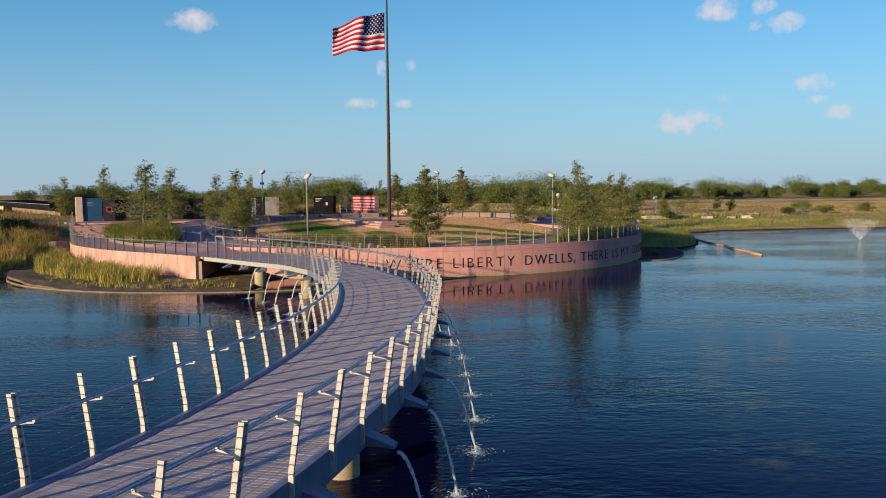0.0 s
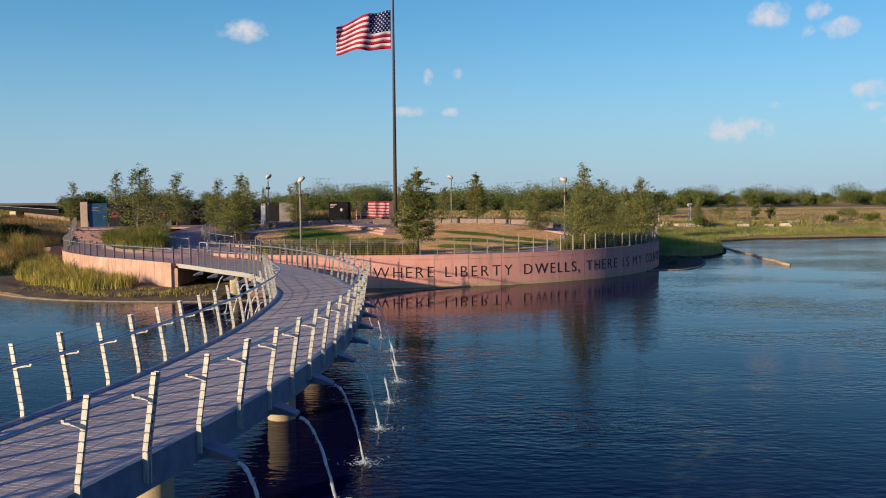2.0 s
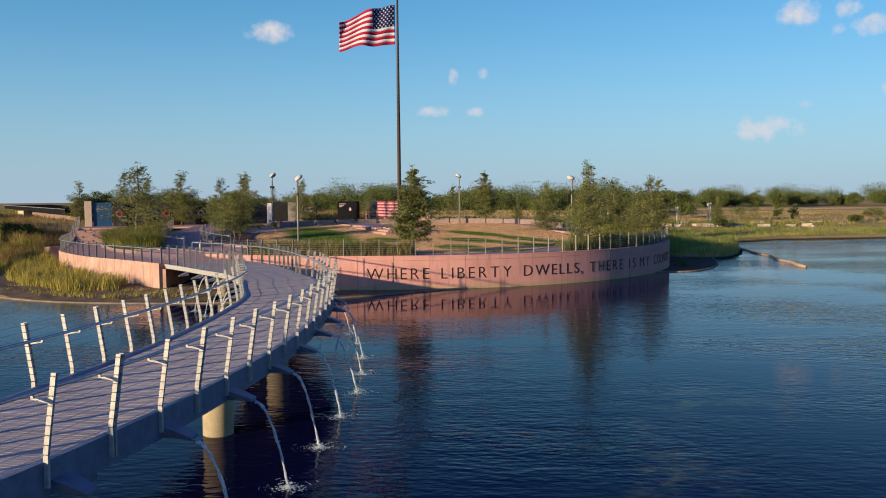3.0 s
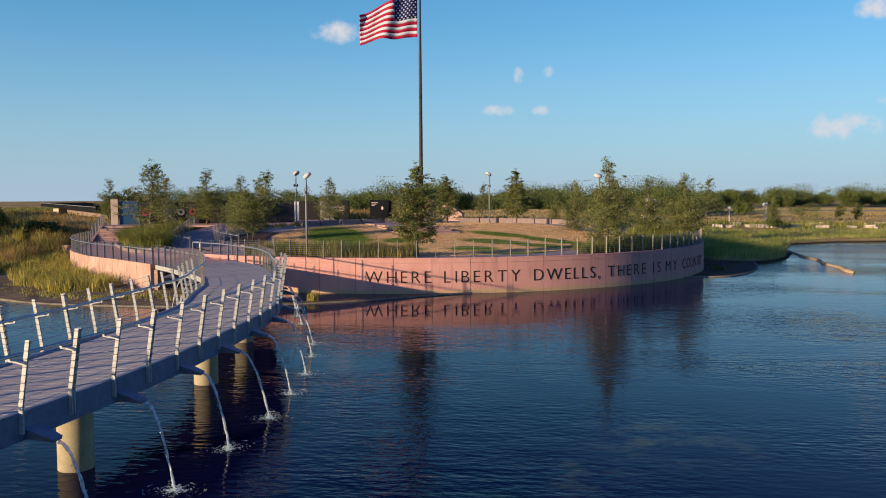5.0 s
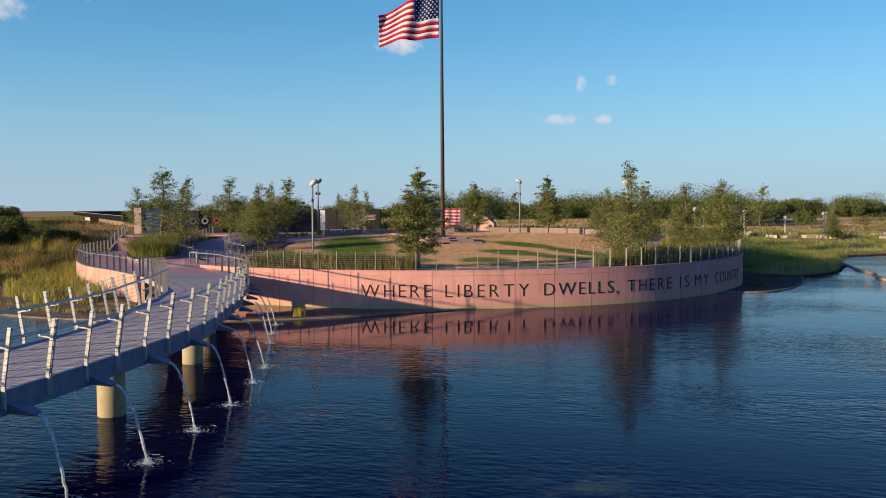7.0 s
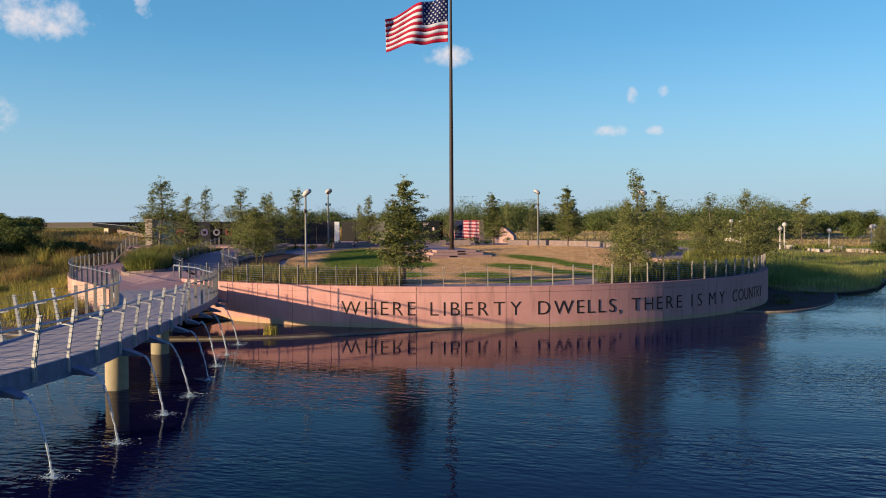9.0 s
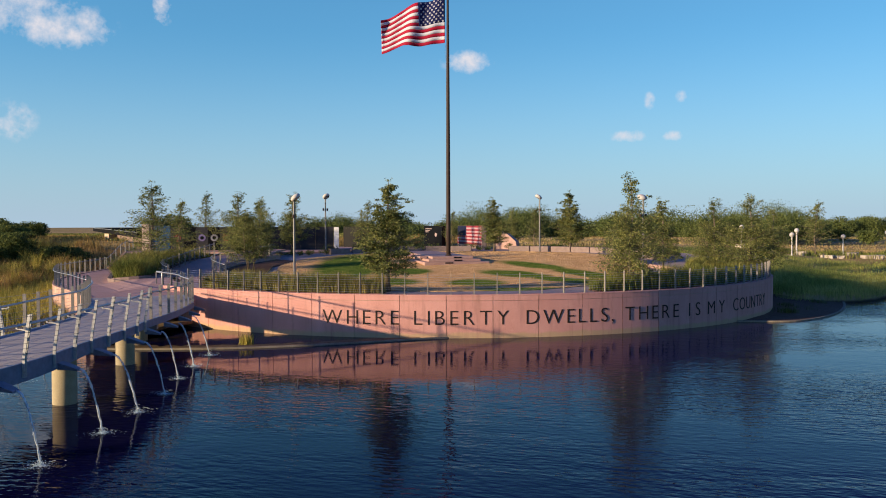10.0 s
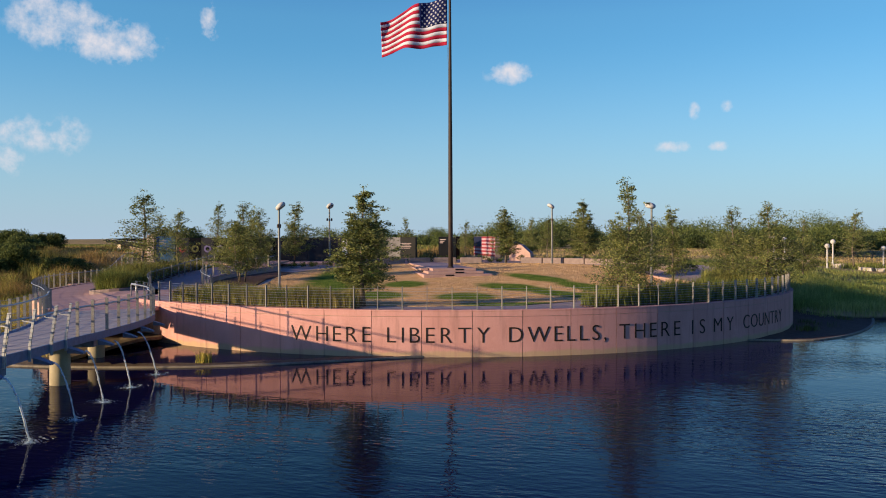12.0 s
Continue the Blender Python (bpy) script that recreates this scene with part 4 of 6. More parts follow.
def cable_rail(name, pts, spacing, label, handrail=True, cables=8):
    rail = base(name, label=label, category="railing", group="terrace railings")
    posts = spline(pts, spacing)
    for p, d in posts:
        ob = new("post", upright_me)
        ob.parent = rail
        ob.matrix_basis = Matrix.Translation(p) @ Matrix.Rotation(math.atan2(d.y, d.x), 4, "Z")
    fine = spline(pts, 0.6)
    for k in range(cables):
        bm = bmesh.new()
        tube(bm, [p + Vector((0, 0, 0.10 + k * 0.115)) for p, d in fine], 0.0035, 4, False)
        part("cable", bm, STEEL, rail)
    if handrail:
        bm = bmesh.new()
        tube(bm, [p + Vector((d.y, -d.x, 0)) * -0.09 + Vector((0, 0, 0.84)) for p, d in fine], 0.021, 8)
        part("handrail", bm, STEEL, rail, "galvanised tubular handrail", True)
    return rail


rail = base("terrace_railing", label="pale steel posts with fine cables along the curved wall", category="railing", group="terrace railings")
thick_me = upright_me.copy()
thick_me.transform(Matrix.Diagonal((1.5, 1.05, 1.0, 1)))
for k in range(-16, 34):
    a = JOINT0 + 0.6 + k * STEP_A / 2
    ob = new("post", thick_me if k % 2 else upright_me)
    ob.parent = rail
    ob.matrix_basis = Matrix.Translation((*polar(a, RAD - 0.2), TOP + 0.035)) @ Matrix.Rotation(radians(a + 90), 4, "Z")
for k in range(8):
    bm = bmesh.new()
    tube(bm, [(*polar(a, RAD - 0.2), TOP + 0.035 + 0.10 + k * 0.115) for a in np.arange(-114, 29, 1.5)], 0.005, 4, False)
    part("cable", bm, STEEL, rail)
cable_rail("approach_railing", [(x + 0.12, y + 0.1, apron(x, y) + 0.03) for x, y in LOBE], 1.25, "steel posts with cables and handrail on the approach wall")
cable_rail("ramp_railing", [(-18.3, 63.95, 1.92), (-20.2, 66.1, 1.96), (-21.8, 68.2, 2.05), (-22.8, 70.6, 2.18), (-23.6, 73.2, 2.36), (-24.8, 76.6, 2.6), (-26.5, 82.0, 2.95)], 1.4, "curved steel railing beside the ramp")
cable_rail("inner_railing", [(-15.75, 66.4, 1.98), (-17.4, 68.0, 2.08), (-19.0, 69.9, 2.2), (-20.2, 72.2, 2.36), (-20.8, 76.0, 2.6), (-20.2, 81.0, 2.88)], 1.4, "steel railing on the low curved wall")

cable_rail("stair_railing", [(-34.3, 77.8, 1.7), (-34.9, 79.2, 2.0), (-36.0, 82.2, 2.97), (-37.4, 85.5, 2.97)], 1.3, "steel railing climbing beside the steps")
bm = bmesh.new()
sweep(bm, spline([(-19.6, 63.9, 1.85), (-19.9, 62.8, 1.84), (-21.6, 62.8, 1.72), (-24.3, 66.0, 1.62), (-26.2, 68.6, 1.66), (-28.2, 71.6, 1.66)], 0.5), [(-0.12, -0.3), (-0.12, 0.36), (0.12, 0.36), (0.12, -0.3)])
tagged(mesh_object("bed_edge", bm, DULLSTONE), "low pink stone edge of the grass wedge", "low wall", kind="structure")
for k, (x, y, z, w_) in enumerate(((-33.6, 73.4, 0.35, 1.5), (-33.9, 74.4, 1.05, 1.3))):
    bm = bmesh.new()
    box(bm, -w_ / 2, w_ / 2, -0.5, 0.5, -0.5, 0.62)
    bmesh.ops.bevel(bm, geom=bm.edges, offset=0.06, segments=2, affect="EDGES")
    ob = mesh_object("stone_block", bm, PINK_STONE)
    ob.matrix_basis = pose(x, y, z, 0, 0, 58)
    tagged(ob, "rough pink stone block at the end of the approach wall", "stone block", group="stone blocks")

# low pink wall that curves round the planted bed
bm = bmesh.new()
sweep(bm, spline([(-13.6, 65.1, 1.80), (-15.5, 66.5, 1.83), (-17.2, 68.2, 1.90), (-18.8, 70.1, 2.02), (-19.95, 72.4, 2.15), (-20.5, 76.2, 2.40), (-19.9, 81.0, 2.66)], 0.5),
      [(-0.15, -0.3), (-0.15, 0.33), (0.15, 0.33), (0.15, -0.3)])
tagged(mesh_object("bed_wall", bm, PINK_STONE), "low curved pink stone wall round a planted bed", "low wall", kind="structure")

# ---- lawn and beds ----
LAWN_R = {-180: 13.5, -165: 12.6, -150: 12.4, -135: 14.2, -120: 17.6, -105: 18.6, -90: 19.2, -75: 19.3, -60: 19.0, -45: 17.0, -30: 15.0, -15: 14.2, 0: 14.0, 20: 14.2, 40: 14.6, 60: 15.0, 80: 15.2, 100: 15.4, 120: 15.2, 140: 15.0, 160: 14.4}
lawn = patch("lawn", [polar(a, r) for a, r in LAWN_R.items()], terrace, LAWN, 0.03, 16, 1.0)
tagged(lawn, "mown lawn with green and straw-coloured bands", "lawn", kind="structure")
BED_L = [polar(a, RAD - 0.45) for a in range(-112, -81, 3)] + [polar(-82, RAD - 2.3), polar(-95, RAD - 2.6), polar(-105, RAD - 3.4), polar(-112, RAD - 3.2)]
BED_R = [polar(a, RAD - 0.45) for a in range(-53, 22, 3)] + [polar(20, RAD - 4.6), polar(0, RAD - 5.0), polar(-20, RAD - 4.4), polar(-35, RAD - 3.6), polar(-48, RAD - 2.6), polar(-53, RAD - 1.6)]
BED_T = [(-19.7, 64.0), (-20.0, 62.9), (-21.5, 62.9), (-24.2, 66.2), (-28.0, 71.5), (-31.0, 77.3), (-32.0, 82.5), (-27.6, 83.0), (-25.4, 77.0), (-24.0, 73.0), (-23.1, 70.4), (-21.9, 68.0)]
BED_C = [(-16.0, 66.8), (-17.6, 68.9), (-19.2, 71.6), (-19.9, 75), (-19.6, 80), (-17.4, 79), (-16.6, 74), (-14.6, 69.5), (-12.5, 66.6)]
for nm, poly, lift in (("planting_bed", BED_L, 0.06), ("planting_bed", BED_R, 0.06), ("planting_bed", BED_C, 0.06)):
    tagged(patch(nm, poly, terrace, MULCH, lift, 6, 1.0), "mulched planting bed with ornamental grass", "planting bed", kind="structure")
tagged(patch("planting_bed", BED_T, lambda x, y: apron(x, y) + 0.12, MULCH, 0.05, 6, 1.0), "raised wedge of grasses between the two paths", "planting bed", kind="structure")

# ---- flagpole, flag and stepped plinth ----
PX, PY = -5.0, 79.8
plinth = base("flagpole_plinth", PX, PY, terrace(PX, PY), label="stepped plinth of pale pink granite slabs", category="plinth")
for x0, x1, y0, y1, z0, z1 in ((-2.3, 2.5, -2.5, 6.0, -0.5, 0.12), (-1.9, 2.0, -1.9, 8.0, 0.12, 0.30), (-1.5, 1.6, -1.3, 13.0, 0.30, 0.48), (-2.15, -1.6, 0.2, 1.5, 0.30, 0.46), (-2.1, -1.6, 2.4, 3.6, 0.30, 0.46)):
    bm = bmesh.new()
    box(bm, x0, x1, y0, y1, z0, z1, pose(0, 0, 0, 0, 0, 30))
    bmesh.ops.bevel(bm, geom=bm.edges, offset=0.015, segments=1, affect="EDGES")
    part("slab", bm, PINK_STONE, plinth)
for x, y, z in ((-0.5, -2.51, 0.05), (0.3, -1.91, 0.21), (0.4, -1.31, 0.39), (-1.91, 0.8, 0.21), (-1.91, 3.4, 0.21), (-1.51, 1.9, 0.39), (-1.51, 5.4, 0.39)):
    bm = bmesh.new()
    sx, sy = (0.30, 0.012) if y < 0 else (0.012, 0.12)
    box(bm, x - sx, x + sx, y - sy, y + sy, z - 0.045, z + 0.045, pose(0, 0, 0, 0, 0, 30))
    part("step_light", bm, GRANITE, plinth, "small dark recessed light")
pole = base("flagpole", PX, PY, terrace(PX, PY) + 0.5, label="tall dark bronze tapered flagpole", category="flagpole")
bm = bmesh.new()
lathe(bm, [(0.17, -0.4), (0.165, 2), (0.15, 8), (0.115, 14), (0.075, 20.95), (0.06, 21.35)], 16)
part("shaft", bm, BRONZE, pole, "", True)
bm = bmesh.new()
lathe(bm, [(0.28, -0.42), (0.28, -0.02), (0.2, 0.04), (0.17, 0.10)], 20)
part("collar", bm, BRONZE, pole)
bm = bmesh.new()
bmesh.ops.create_uvsphere(bm, u_segments=16, v_segments=10, radius=0.16, matrix=Matrix.Translation((0, 0, 21.5)))
part("finial", bm, BRONZE, pole, "", True)
bm = bmesh.new()
tube(bm, [(-0.2, 0.06, 15.8), (-0.24, 0.06, 15.2), (-0.16, 0.05, 14.7), (-0.14, 0.05, 8), (-0.19, 0.05, 1.2)], 0.008, 5)
part("halyard", bm, GREYSTONE, pole)
# flag: waving cloth with thirteen stripes and a starred canton
FL, FH, FZ = 5.2, 3.4, 15.9


def cloth(u, v):
    """u along the fly, v from the bottom; the cloth flies to -x and droops a little."""
    x = -0.22 - u * FL * 0.93
    sag = -0.55 * u ** 1.4 - 0.12 * math.sin(u * 7.0 + v) * u
    y = 0.32 * math.sin(u * 8.5 + v * 1.2) * (0.25 + u) + 0.10 * math.sin(u * 19 + v * 3)
    z = FZ + v * FH * (1 - 0.30 * u ** 1.3) + sag + 0.07 * math.sin(u * 12 + v * 2.0) * u ** 0.5
    return Vector((x, y, z))


flag = base("flag", PX, PY, terrace(PX, PY) + 0.5, 12, label="large waving flag with red and white stripes and blue canton", category="flag")


def cloth_strip(name, u0, u1, v0, v1, nu, nv, material, off=0.0):
    bm = bmesh.new()
    g = [[bm.verts.new(cloth(u0 + (u1 - u0) * i / nu, v0 + (v1 - v0) * j / nv)) for i in range(nu + 1)] for j in range(nv + 1)]
    for j in range(nv):
        for i in range(nu):
            bm.faces.new((g[j][i], g[j][i + 1], g[j + 1][i + 1], g[j + 1][i]))
    bm.normal_update()
    bmesh.ops.solidify(bm, geom=bm.faces[:], thickness=0.008)
    return part(name, bm, material, flag, "", True)


def fabric(name, col):
    m = Mat(name, 0.75, spec=0.2)
    weave = m.noise(60, 3)
    m.color(m.mix(0.25, col, m.ramp(weave, [(0.3, tuple(v * 0.7 for v in col)), (0.7, tuple(min(1, v * 1.15) for v in col))])))
    t = m.n.new("ShaderNodeBsdfTranslucent")
    t.inputs[0].default_value = (*col, 1)
    mx = m.n.new("ShaderNodeMixShader")
    mx.inputs[0].default_value = 0.3
    m.l.new(m.p.outputs[0], mx.inputs[1])
    m.l.new(t.outputs[0], mx.inputs[2])
    m.l.new(mx.outputs[0], m.n["Material Output"].inputs[0])
    return m.m


FLAG_RED, FLAG_WHITE, FLAG_BLUE = fabric("flag_red", (0.42, 0.012, 0.045)), fabric("flag_white", (0.66, 0.66, 0.72)), fabric("flag_blue", (0.012, 0.02, 0.11))
for i in range(13):
    v0, v1 = i / 13, (i + 1) / 13
    mat = FLAG_RED if i % 2 == 0 else FLAG_WHITE
    cloth_strip("stripe", 0.4 if i >= 6 else 0.0, 1.0, v0, v1, 40, 2, mat)
cloth_strip("canton", 0.0, 0.4, 6 / 13, 1.0, 24, 10, FLAG_BLUE)
bm = bmesh.new()
for row in range(9):
    for col in range(6 if row % 2 == 0 else 5):
        u = 0.4 * ((col + (0.5 if row % 2 == 0 else 1.0)) / 6)
        v = 6 / 13 + 7 / 13 * (row + 0.5) / 9
        c0, du, dv = cloth(u, v), cloth(u + 0.004, v) - cloth(u, v), cloth(u, v + 0.004) - cloth(u, v)
        du.normalize(), dv.normalize()
        nrm = du.cross(dv).normalized()
        for side in (0.014, -0.014):
            ring = [bm.verts.new(c0 + nrm * side + (du * math.sin(k * math.pi / 5) + dv * math.cos(k * math.pi / 5)) * (0.10 if k % 2 == 0 else 0.042)) for k in range(10)]
            ctr = bm.verts.new(c0 + nrm * side)
            for k in range(10):
                bm.faces.new((ctr, ring[k], ring[(k + 1) % 10]))
part("stars", bm, FLAG_WHITE, flag, "fifty small white stars")

# ---- light masts ----


def light_mast(x, y, height, turn, disc_out, label):
    z = terrace(x, y)
    lamp = base("light_mast", x, y, z, turn, label=label, category="lamp", group="terrace light masts")
    bm = bmesh.new()
    lathe(bm, [(0.15, -0.1), (0.15, 0.04), (0.075, 0.07), (0.068, height * 0.6), (0.058, height - 0.15), (0.05, height)], 12)
    part("pole", bm, MAST, lamp, "", True)
    bm = bmesh.new()
    lathe(bm, [(0.05, -0.10), (0.27, -0.07), (0.33, 0.02), (0.30, 0.13), (0.16, 0.20), (0.05, 0.22)], 16)
    bmesh.ops.transform(bm, matrix=pose(0.12, 0, height + 0.02, 0, disc_out, 0), verts=bm.verts)
    head = part("head", bm, GLOBE, lamp, "round floodlight head tipped towards the lawn", True)
    bm = bmesh.new()
    lathe(bm, [(0.24, -0.085), (0.24, -0.078)], 16)
    bmesh.ops.transform(bm, matrix=pose(0.12, 0, height + 0.02, 0, disc_out, 0), verts=bm.verts)
    part("lens", bm, GRANITE, head, "dark glass lens")
    bm = bmesh.new()
    tube(bm, [(0, 0, height - 0.1), (0.06, 0, height)], 0.04, 6)
    part("neck", bm, STEEL, lamp)
    for s in (-1, 1):
        bm = bmesh.new()
        tube(bm, [(0, 0, height - 1.15), (0, s * 0.22, height - 1.15)], 0.02, 6)
        arm = part("arm", bm, STEEL, lamp)
        bm = bmesh.new()
        lathe(bm, [(0.05, 0), (0.075, 0.05), (0.075, 0.20), (0.05, 0.23)], 10, (0, s * 0.24, height - 1.22))
        part("spotlight", bm, BRONZE, arm)
    return lamp


light_mast(-10.5, 65.7, 4.95, 20, -38, "galvanised light mast with a round tilted floodlight and two small spots")
light_mast(-0.5, 92.2, 4.75, 200, -30, "galvanised light mast with a round white floodlight")
light_mast(9.7, 74.5, 4.85, 140, -20, "galvanised light mast with a disc-shaped floodlight")
light_mast(-18.4, 86.6, 5.0, -20, -38, "slim light mast with a round floodlight and side spots")

# ---- memorial walls ----


def slab_wall(name, x0, y0, x1, y1, z0, h, thick, material, label, n=1):
    ob = base(name, x0, y0, z0, math.degrees(math.atan2(y1 - y0, x1 - x0)), label, "memorial wall")
    length = math.dist((x0, y0), (x1, y1))
    for k in range(n):
        bm = bmesh.new()
        a, b = length * k / n + 0.008, length * (k + 1) / n - 0.008
        box(bm, a, b, -thick / 2, thick / 2, -0.4, h)
        bmesh.ops.bevel(bm, geom=bm.edges, offset=0.012, segments=1, affect="EDGES")
        mt = material[k % len(material)] if isinstance(material, (list, tuple)) else material
        part("stone_panel", bm, mt, ob)
    return ob


BACK = 2.95
slab_wall("pale_end_pier", -37.75, 87.05, -37.15, 87.35, BACK - 0.2, 2.75, 0.55, TANSTONE, "pale tan end pier of the memorial wall")
blue = slab_wall("blue_end_panel", -37.1, 87.5, -35.5, 88.27, BACK - 0.2, 2.6, 0.42, BLUEPANEL, "tall blue glass-faced end panel of the memorial wall")
for k in range(3):
    bm = bmesh.new()
    box(bm, 0.25, 0.95 - 0.2 * (k % 2), -0.216, -0.211, 2.15 - k * 0.14, 2.20 - k * 0.14)
    part("engraved_line", bm, STRIPEWHITE, blue)
WALL_A, WALL_B = Vector((-35.4, 88.31)), Vector((-21.5, 94.9))
wall_way = (WALL_B - WALL_A).normalized()
seal_paint = [speckled("seal_enamel", c_, tuple(v * 1.6 for v in c_), 5, 0.5, 0.05) for c_ in ((0.24, 0.035, 0.05), (0.075, 0.075, 0.03), (0.12, 0.10, 0.20), (0.16, 0.16, 0.19))]
run = 0.0
for k, (wide, stone) in enumerate([(1.14, SLATE if q % 2 == 0 else GRANITE) for q in range(8)] + [(1.5, SLATE), (1.5, SLATE), (1.5, SLATE), (1.75, SLATE)]):
    pa, pb = WALL_A + wall_way * run, WALL_A + wall_way * (run + wide)
    mw = slab_wall("memorial_wall", pa.x, pa.y, pb.x, pb.y, BACK - 0.1, 2.35, 0.4, stone, "tall memorial wall slab of dark slate-grey stone" if stone is SLATE else "tall memorial wall slab of polished black granite")
    run += wide
    if k < 8:
        bm = bmesh.new()
        lathe(bm, [(0.28, 0), (0.34, 0.0), (0.34, 0.03), (0.28, 0.03)], 24)
        bmesh.ops.transform(bm, matrix=pose(0.57, -0.20, 1.32, 90, 0, 0), verts=bm.verts)
        seal = part("round_seal", bm, seal_paint[k % 4], mw, "round enamel service seal")
        bm = bmesh.new()
        lathe(bm, [(0.15, 0.0), (0.17, 0.04)], 20)
        bmesh.ops.transform(bm, matrix=pose(0.57, -0.205, 1.32, 90, 0, 0), verts=bm.verts)
        part("seal_centre", bm, GRANITE, seal)
slab_wall("white_panel", -21.35, 94.62, -20.9, 94.8, BACK, 2.2, 0.16, WHITE, "narrow white upright panel")
gw = slab_wall("granite_wall", -26.0, 107.3, -18.8, 106.9, BACK, 2.25, 0.4, [GRANITE, GRANITE, GREYSTONE, GRANITE], "black granite wall with lines of small engraving", 4)
for k in range(4):
    bm = bmesh.new()
    box(bm, 5.4, 6.7 - 0.15 * (k % 2), -0.208, -0.202, 1.55 - k * 0.17, 1.62 - k * 0.17)
    part("engraved_line", bm, STRIPEWHITE, gw)
tb = slab_wall("granite_tablet", -16.1, 107.0, -13.35, 104.9, BACK + 0.1, 2.2, 0.45, GRANITE, "black granite tablet with a pale round emblem")
for k in range(3):
    bm = bmesh.new()
    box(bm, 0.3, 1.5 - 0.3 * k, -0.232, -0.226, 1.85 - k * 0.17, 1.92 - k * 0.17)
    part("engraved_line", bm, STRIPEWHITE, tb)
bm = bmesh.new()
lathe(bm, [(0.19, 0), (0.21, 0.02)], 24)
bmesh.ops.transform(bm, matrix=pose(2.3, -0.226, 1.25, 90, 0, 0), verts=bm.verts)
part("emblem", bm, STRIPEWHITE, tb, "pale round emblem")
flagwall = slab_wall("stone_wall", -13.2, 110.4, -7.8, 100.7, BACK + 0.1, 2.2, 0.5, DULLSTONE, "stone wall faced with a flag of red and white tiles", 1)
ln = math.dist((-13.2, 110.4), (-7.8, 100.7))
for k in range(11):
    bm = bmesh.new()
    box(bm, 4.4 if k > 4 else 0.02, ln - 0.02, -0.262, -0.252, 0.26 + k * 0.175, 0.435 + k * 0.175)
    part("tile_stripe", bm, RED if k % 2 == 0 else TILEPALE, flagwall)
bm = bmesh.new()
box(bm, 0.02, 4.4, -0.264, -0.252, 1.14, 2.185)
part("tile_canton", bm, NAVY, flagwall)
# wedge of split pink rock at the wall's end
bm = bmesh.new()
vs = [bm.verts.new(p) for p in ((-1.5, -0.3, -0.3), (1.4, -0.3, -0.3), (1.2, -0.3, 0.85), (0.1, -0.3, 1.65), (-1.45, -0.3, 2.1))]
f = bm.faces.new(vs)
r = bmesh.ops.extrude_face_region(bm, geom=[f])
bmesh.ops.translate(bm, vec=(0, 0.6, 0), verts=[v for v in r["geom"] if isinstance(v, bmesh.types.BMVert)])
bmesh.ops.recalc_face_normals(bm, faces=bm.faces)
wedge = mesh_object("rock_wedge", bm, PINK_STONE)
wedge.matrix_basis = pose(-5.1, 99.6, BACK, 0, 0, -20) @ Matrix.Scale(0.9, 4)
tagged(wedge, "upright wedge of rough pink rock", "rock")
# seat walls of pale blocks round the lawn's back edge
for k, a in enumerate(list(range(36, 92, 7)) + list(range(104, 150, 8))):
    x, y = polar(a, 16.4)
    bm = bmesh.new()
    box(bm, -0.95, 0.95, -0.28, 0.28, -0.2, 0.46)
    bmesh.ops.bevel(bm, geom=bm.edges, offset=0.03, segments=1, affect="EDGES")
    ob = mesh_object("seat_block", bm, DULLSTONE)
    ob.matrix_basis = pose(x, y, terrace(x, y), 0, 0, a + 90)
    tagged(ob, "long dull pink stone seat block at the lawn edge", "bench", group="seat blocks")

bench = base("bench", -10.2, 99.4, BACK, 12, label="long grey stone bench on two blocks", category="bench")
for nm, a in (("seat", (-0.75, 0.75, -0.24, 0.24, 0.38, 0.47)), ("leg", (-0.6, -0.4, -0.2, 0.2, -0.1, 0.38)), ("leg", (0.4, 0.6, -0.2, 0.2, -0.1, 0.38))):
    bm = bmesh.new()
    box(bm, *a)
    bmesh.ops.bevel(bm, geom=bm.edges, offset=0.012, segments=1, affect="EDGES")
    part(nm, bm, GREYSTONE, bench)
# low pink wall and mulch round the tree beside the path
bm = bmesh.new()
sweep(bm, spline([(6.6, 87.0, 2.2), (7.7, 85.2, 2.15), (9.4, 81.6, 2.08), (10.9, 78.6, 2.05), (12.2, 76.0, 2.03), (12.0, 74.6, 2.03), (11.0, 74.0, 2.03)], 0.5), [(-0.14, -0.3), (-0.14, 0.40), (0.14, 0.40), (0.14, -0.3)])
tagged(mesh_object("bed_wall", bm, PINK_STONE), "low curved pink stone wall round a mulched tree bed", "low wall", kind="structure")

# ---- shelter with dark roof beyond the meadow ----
shed = base("shelter", -54.0, 99.6, 2.0, -29.0, label="long low building with a dark overhanging roof", category="building")
bm = bmesh.new()
box(bm, 2.6, 11.6, 1.6, 5, -1.0, 2.52)
for q in bm.verts:
    q.co.z -= 0.03 * q.co.x if q.co.z > 0 else 0
# duller stone than the pier: shade under the eaves put into its colour
part("wall", bm, DULLSTONE, shed)
bm = bmesh.new()
box(bm, 1.5, 2.7, 0.7, 4.6, -1.0, 2.48)
part("pier", bm, TANSTONE, shed, "pale end pier under the eaves")
bm = bmesh.new()
for q in box(bm, 0, 12.0, 0, 5.5, 2.55, 3.16):
    q.co.z -= 0.040 * q.co.x - (0.22 if q.co.x < 1 and q.co.z < 3.0 else 0)
roof = part("roof", bm, DARKROOF, shed)
# added pale strip standing in for the roof top's sheen at grazing view
bm = bmesh.new()
for q in box(bm, -0.02, 12.0, -0.03, 0.0, 3.13, 3.165):
    q.co.z -= 0.040 * q.co.x
part("roof_edge", bm, STEEL, roof, "thin pale strip added for the grazing sheen of the roof top")

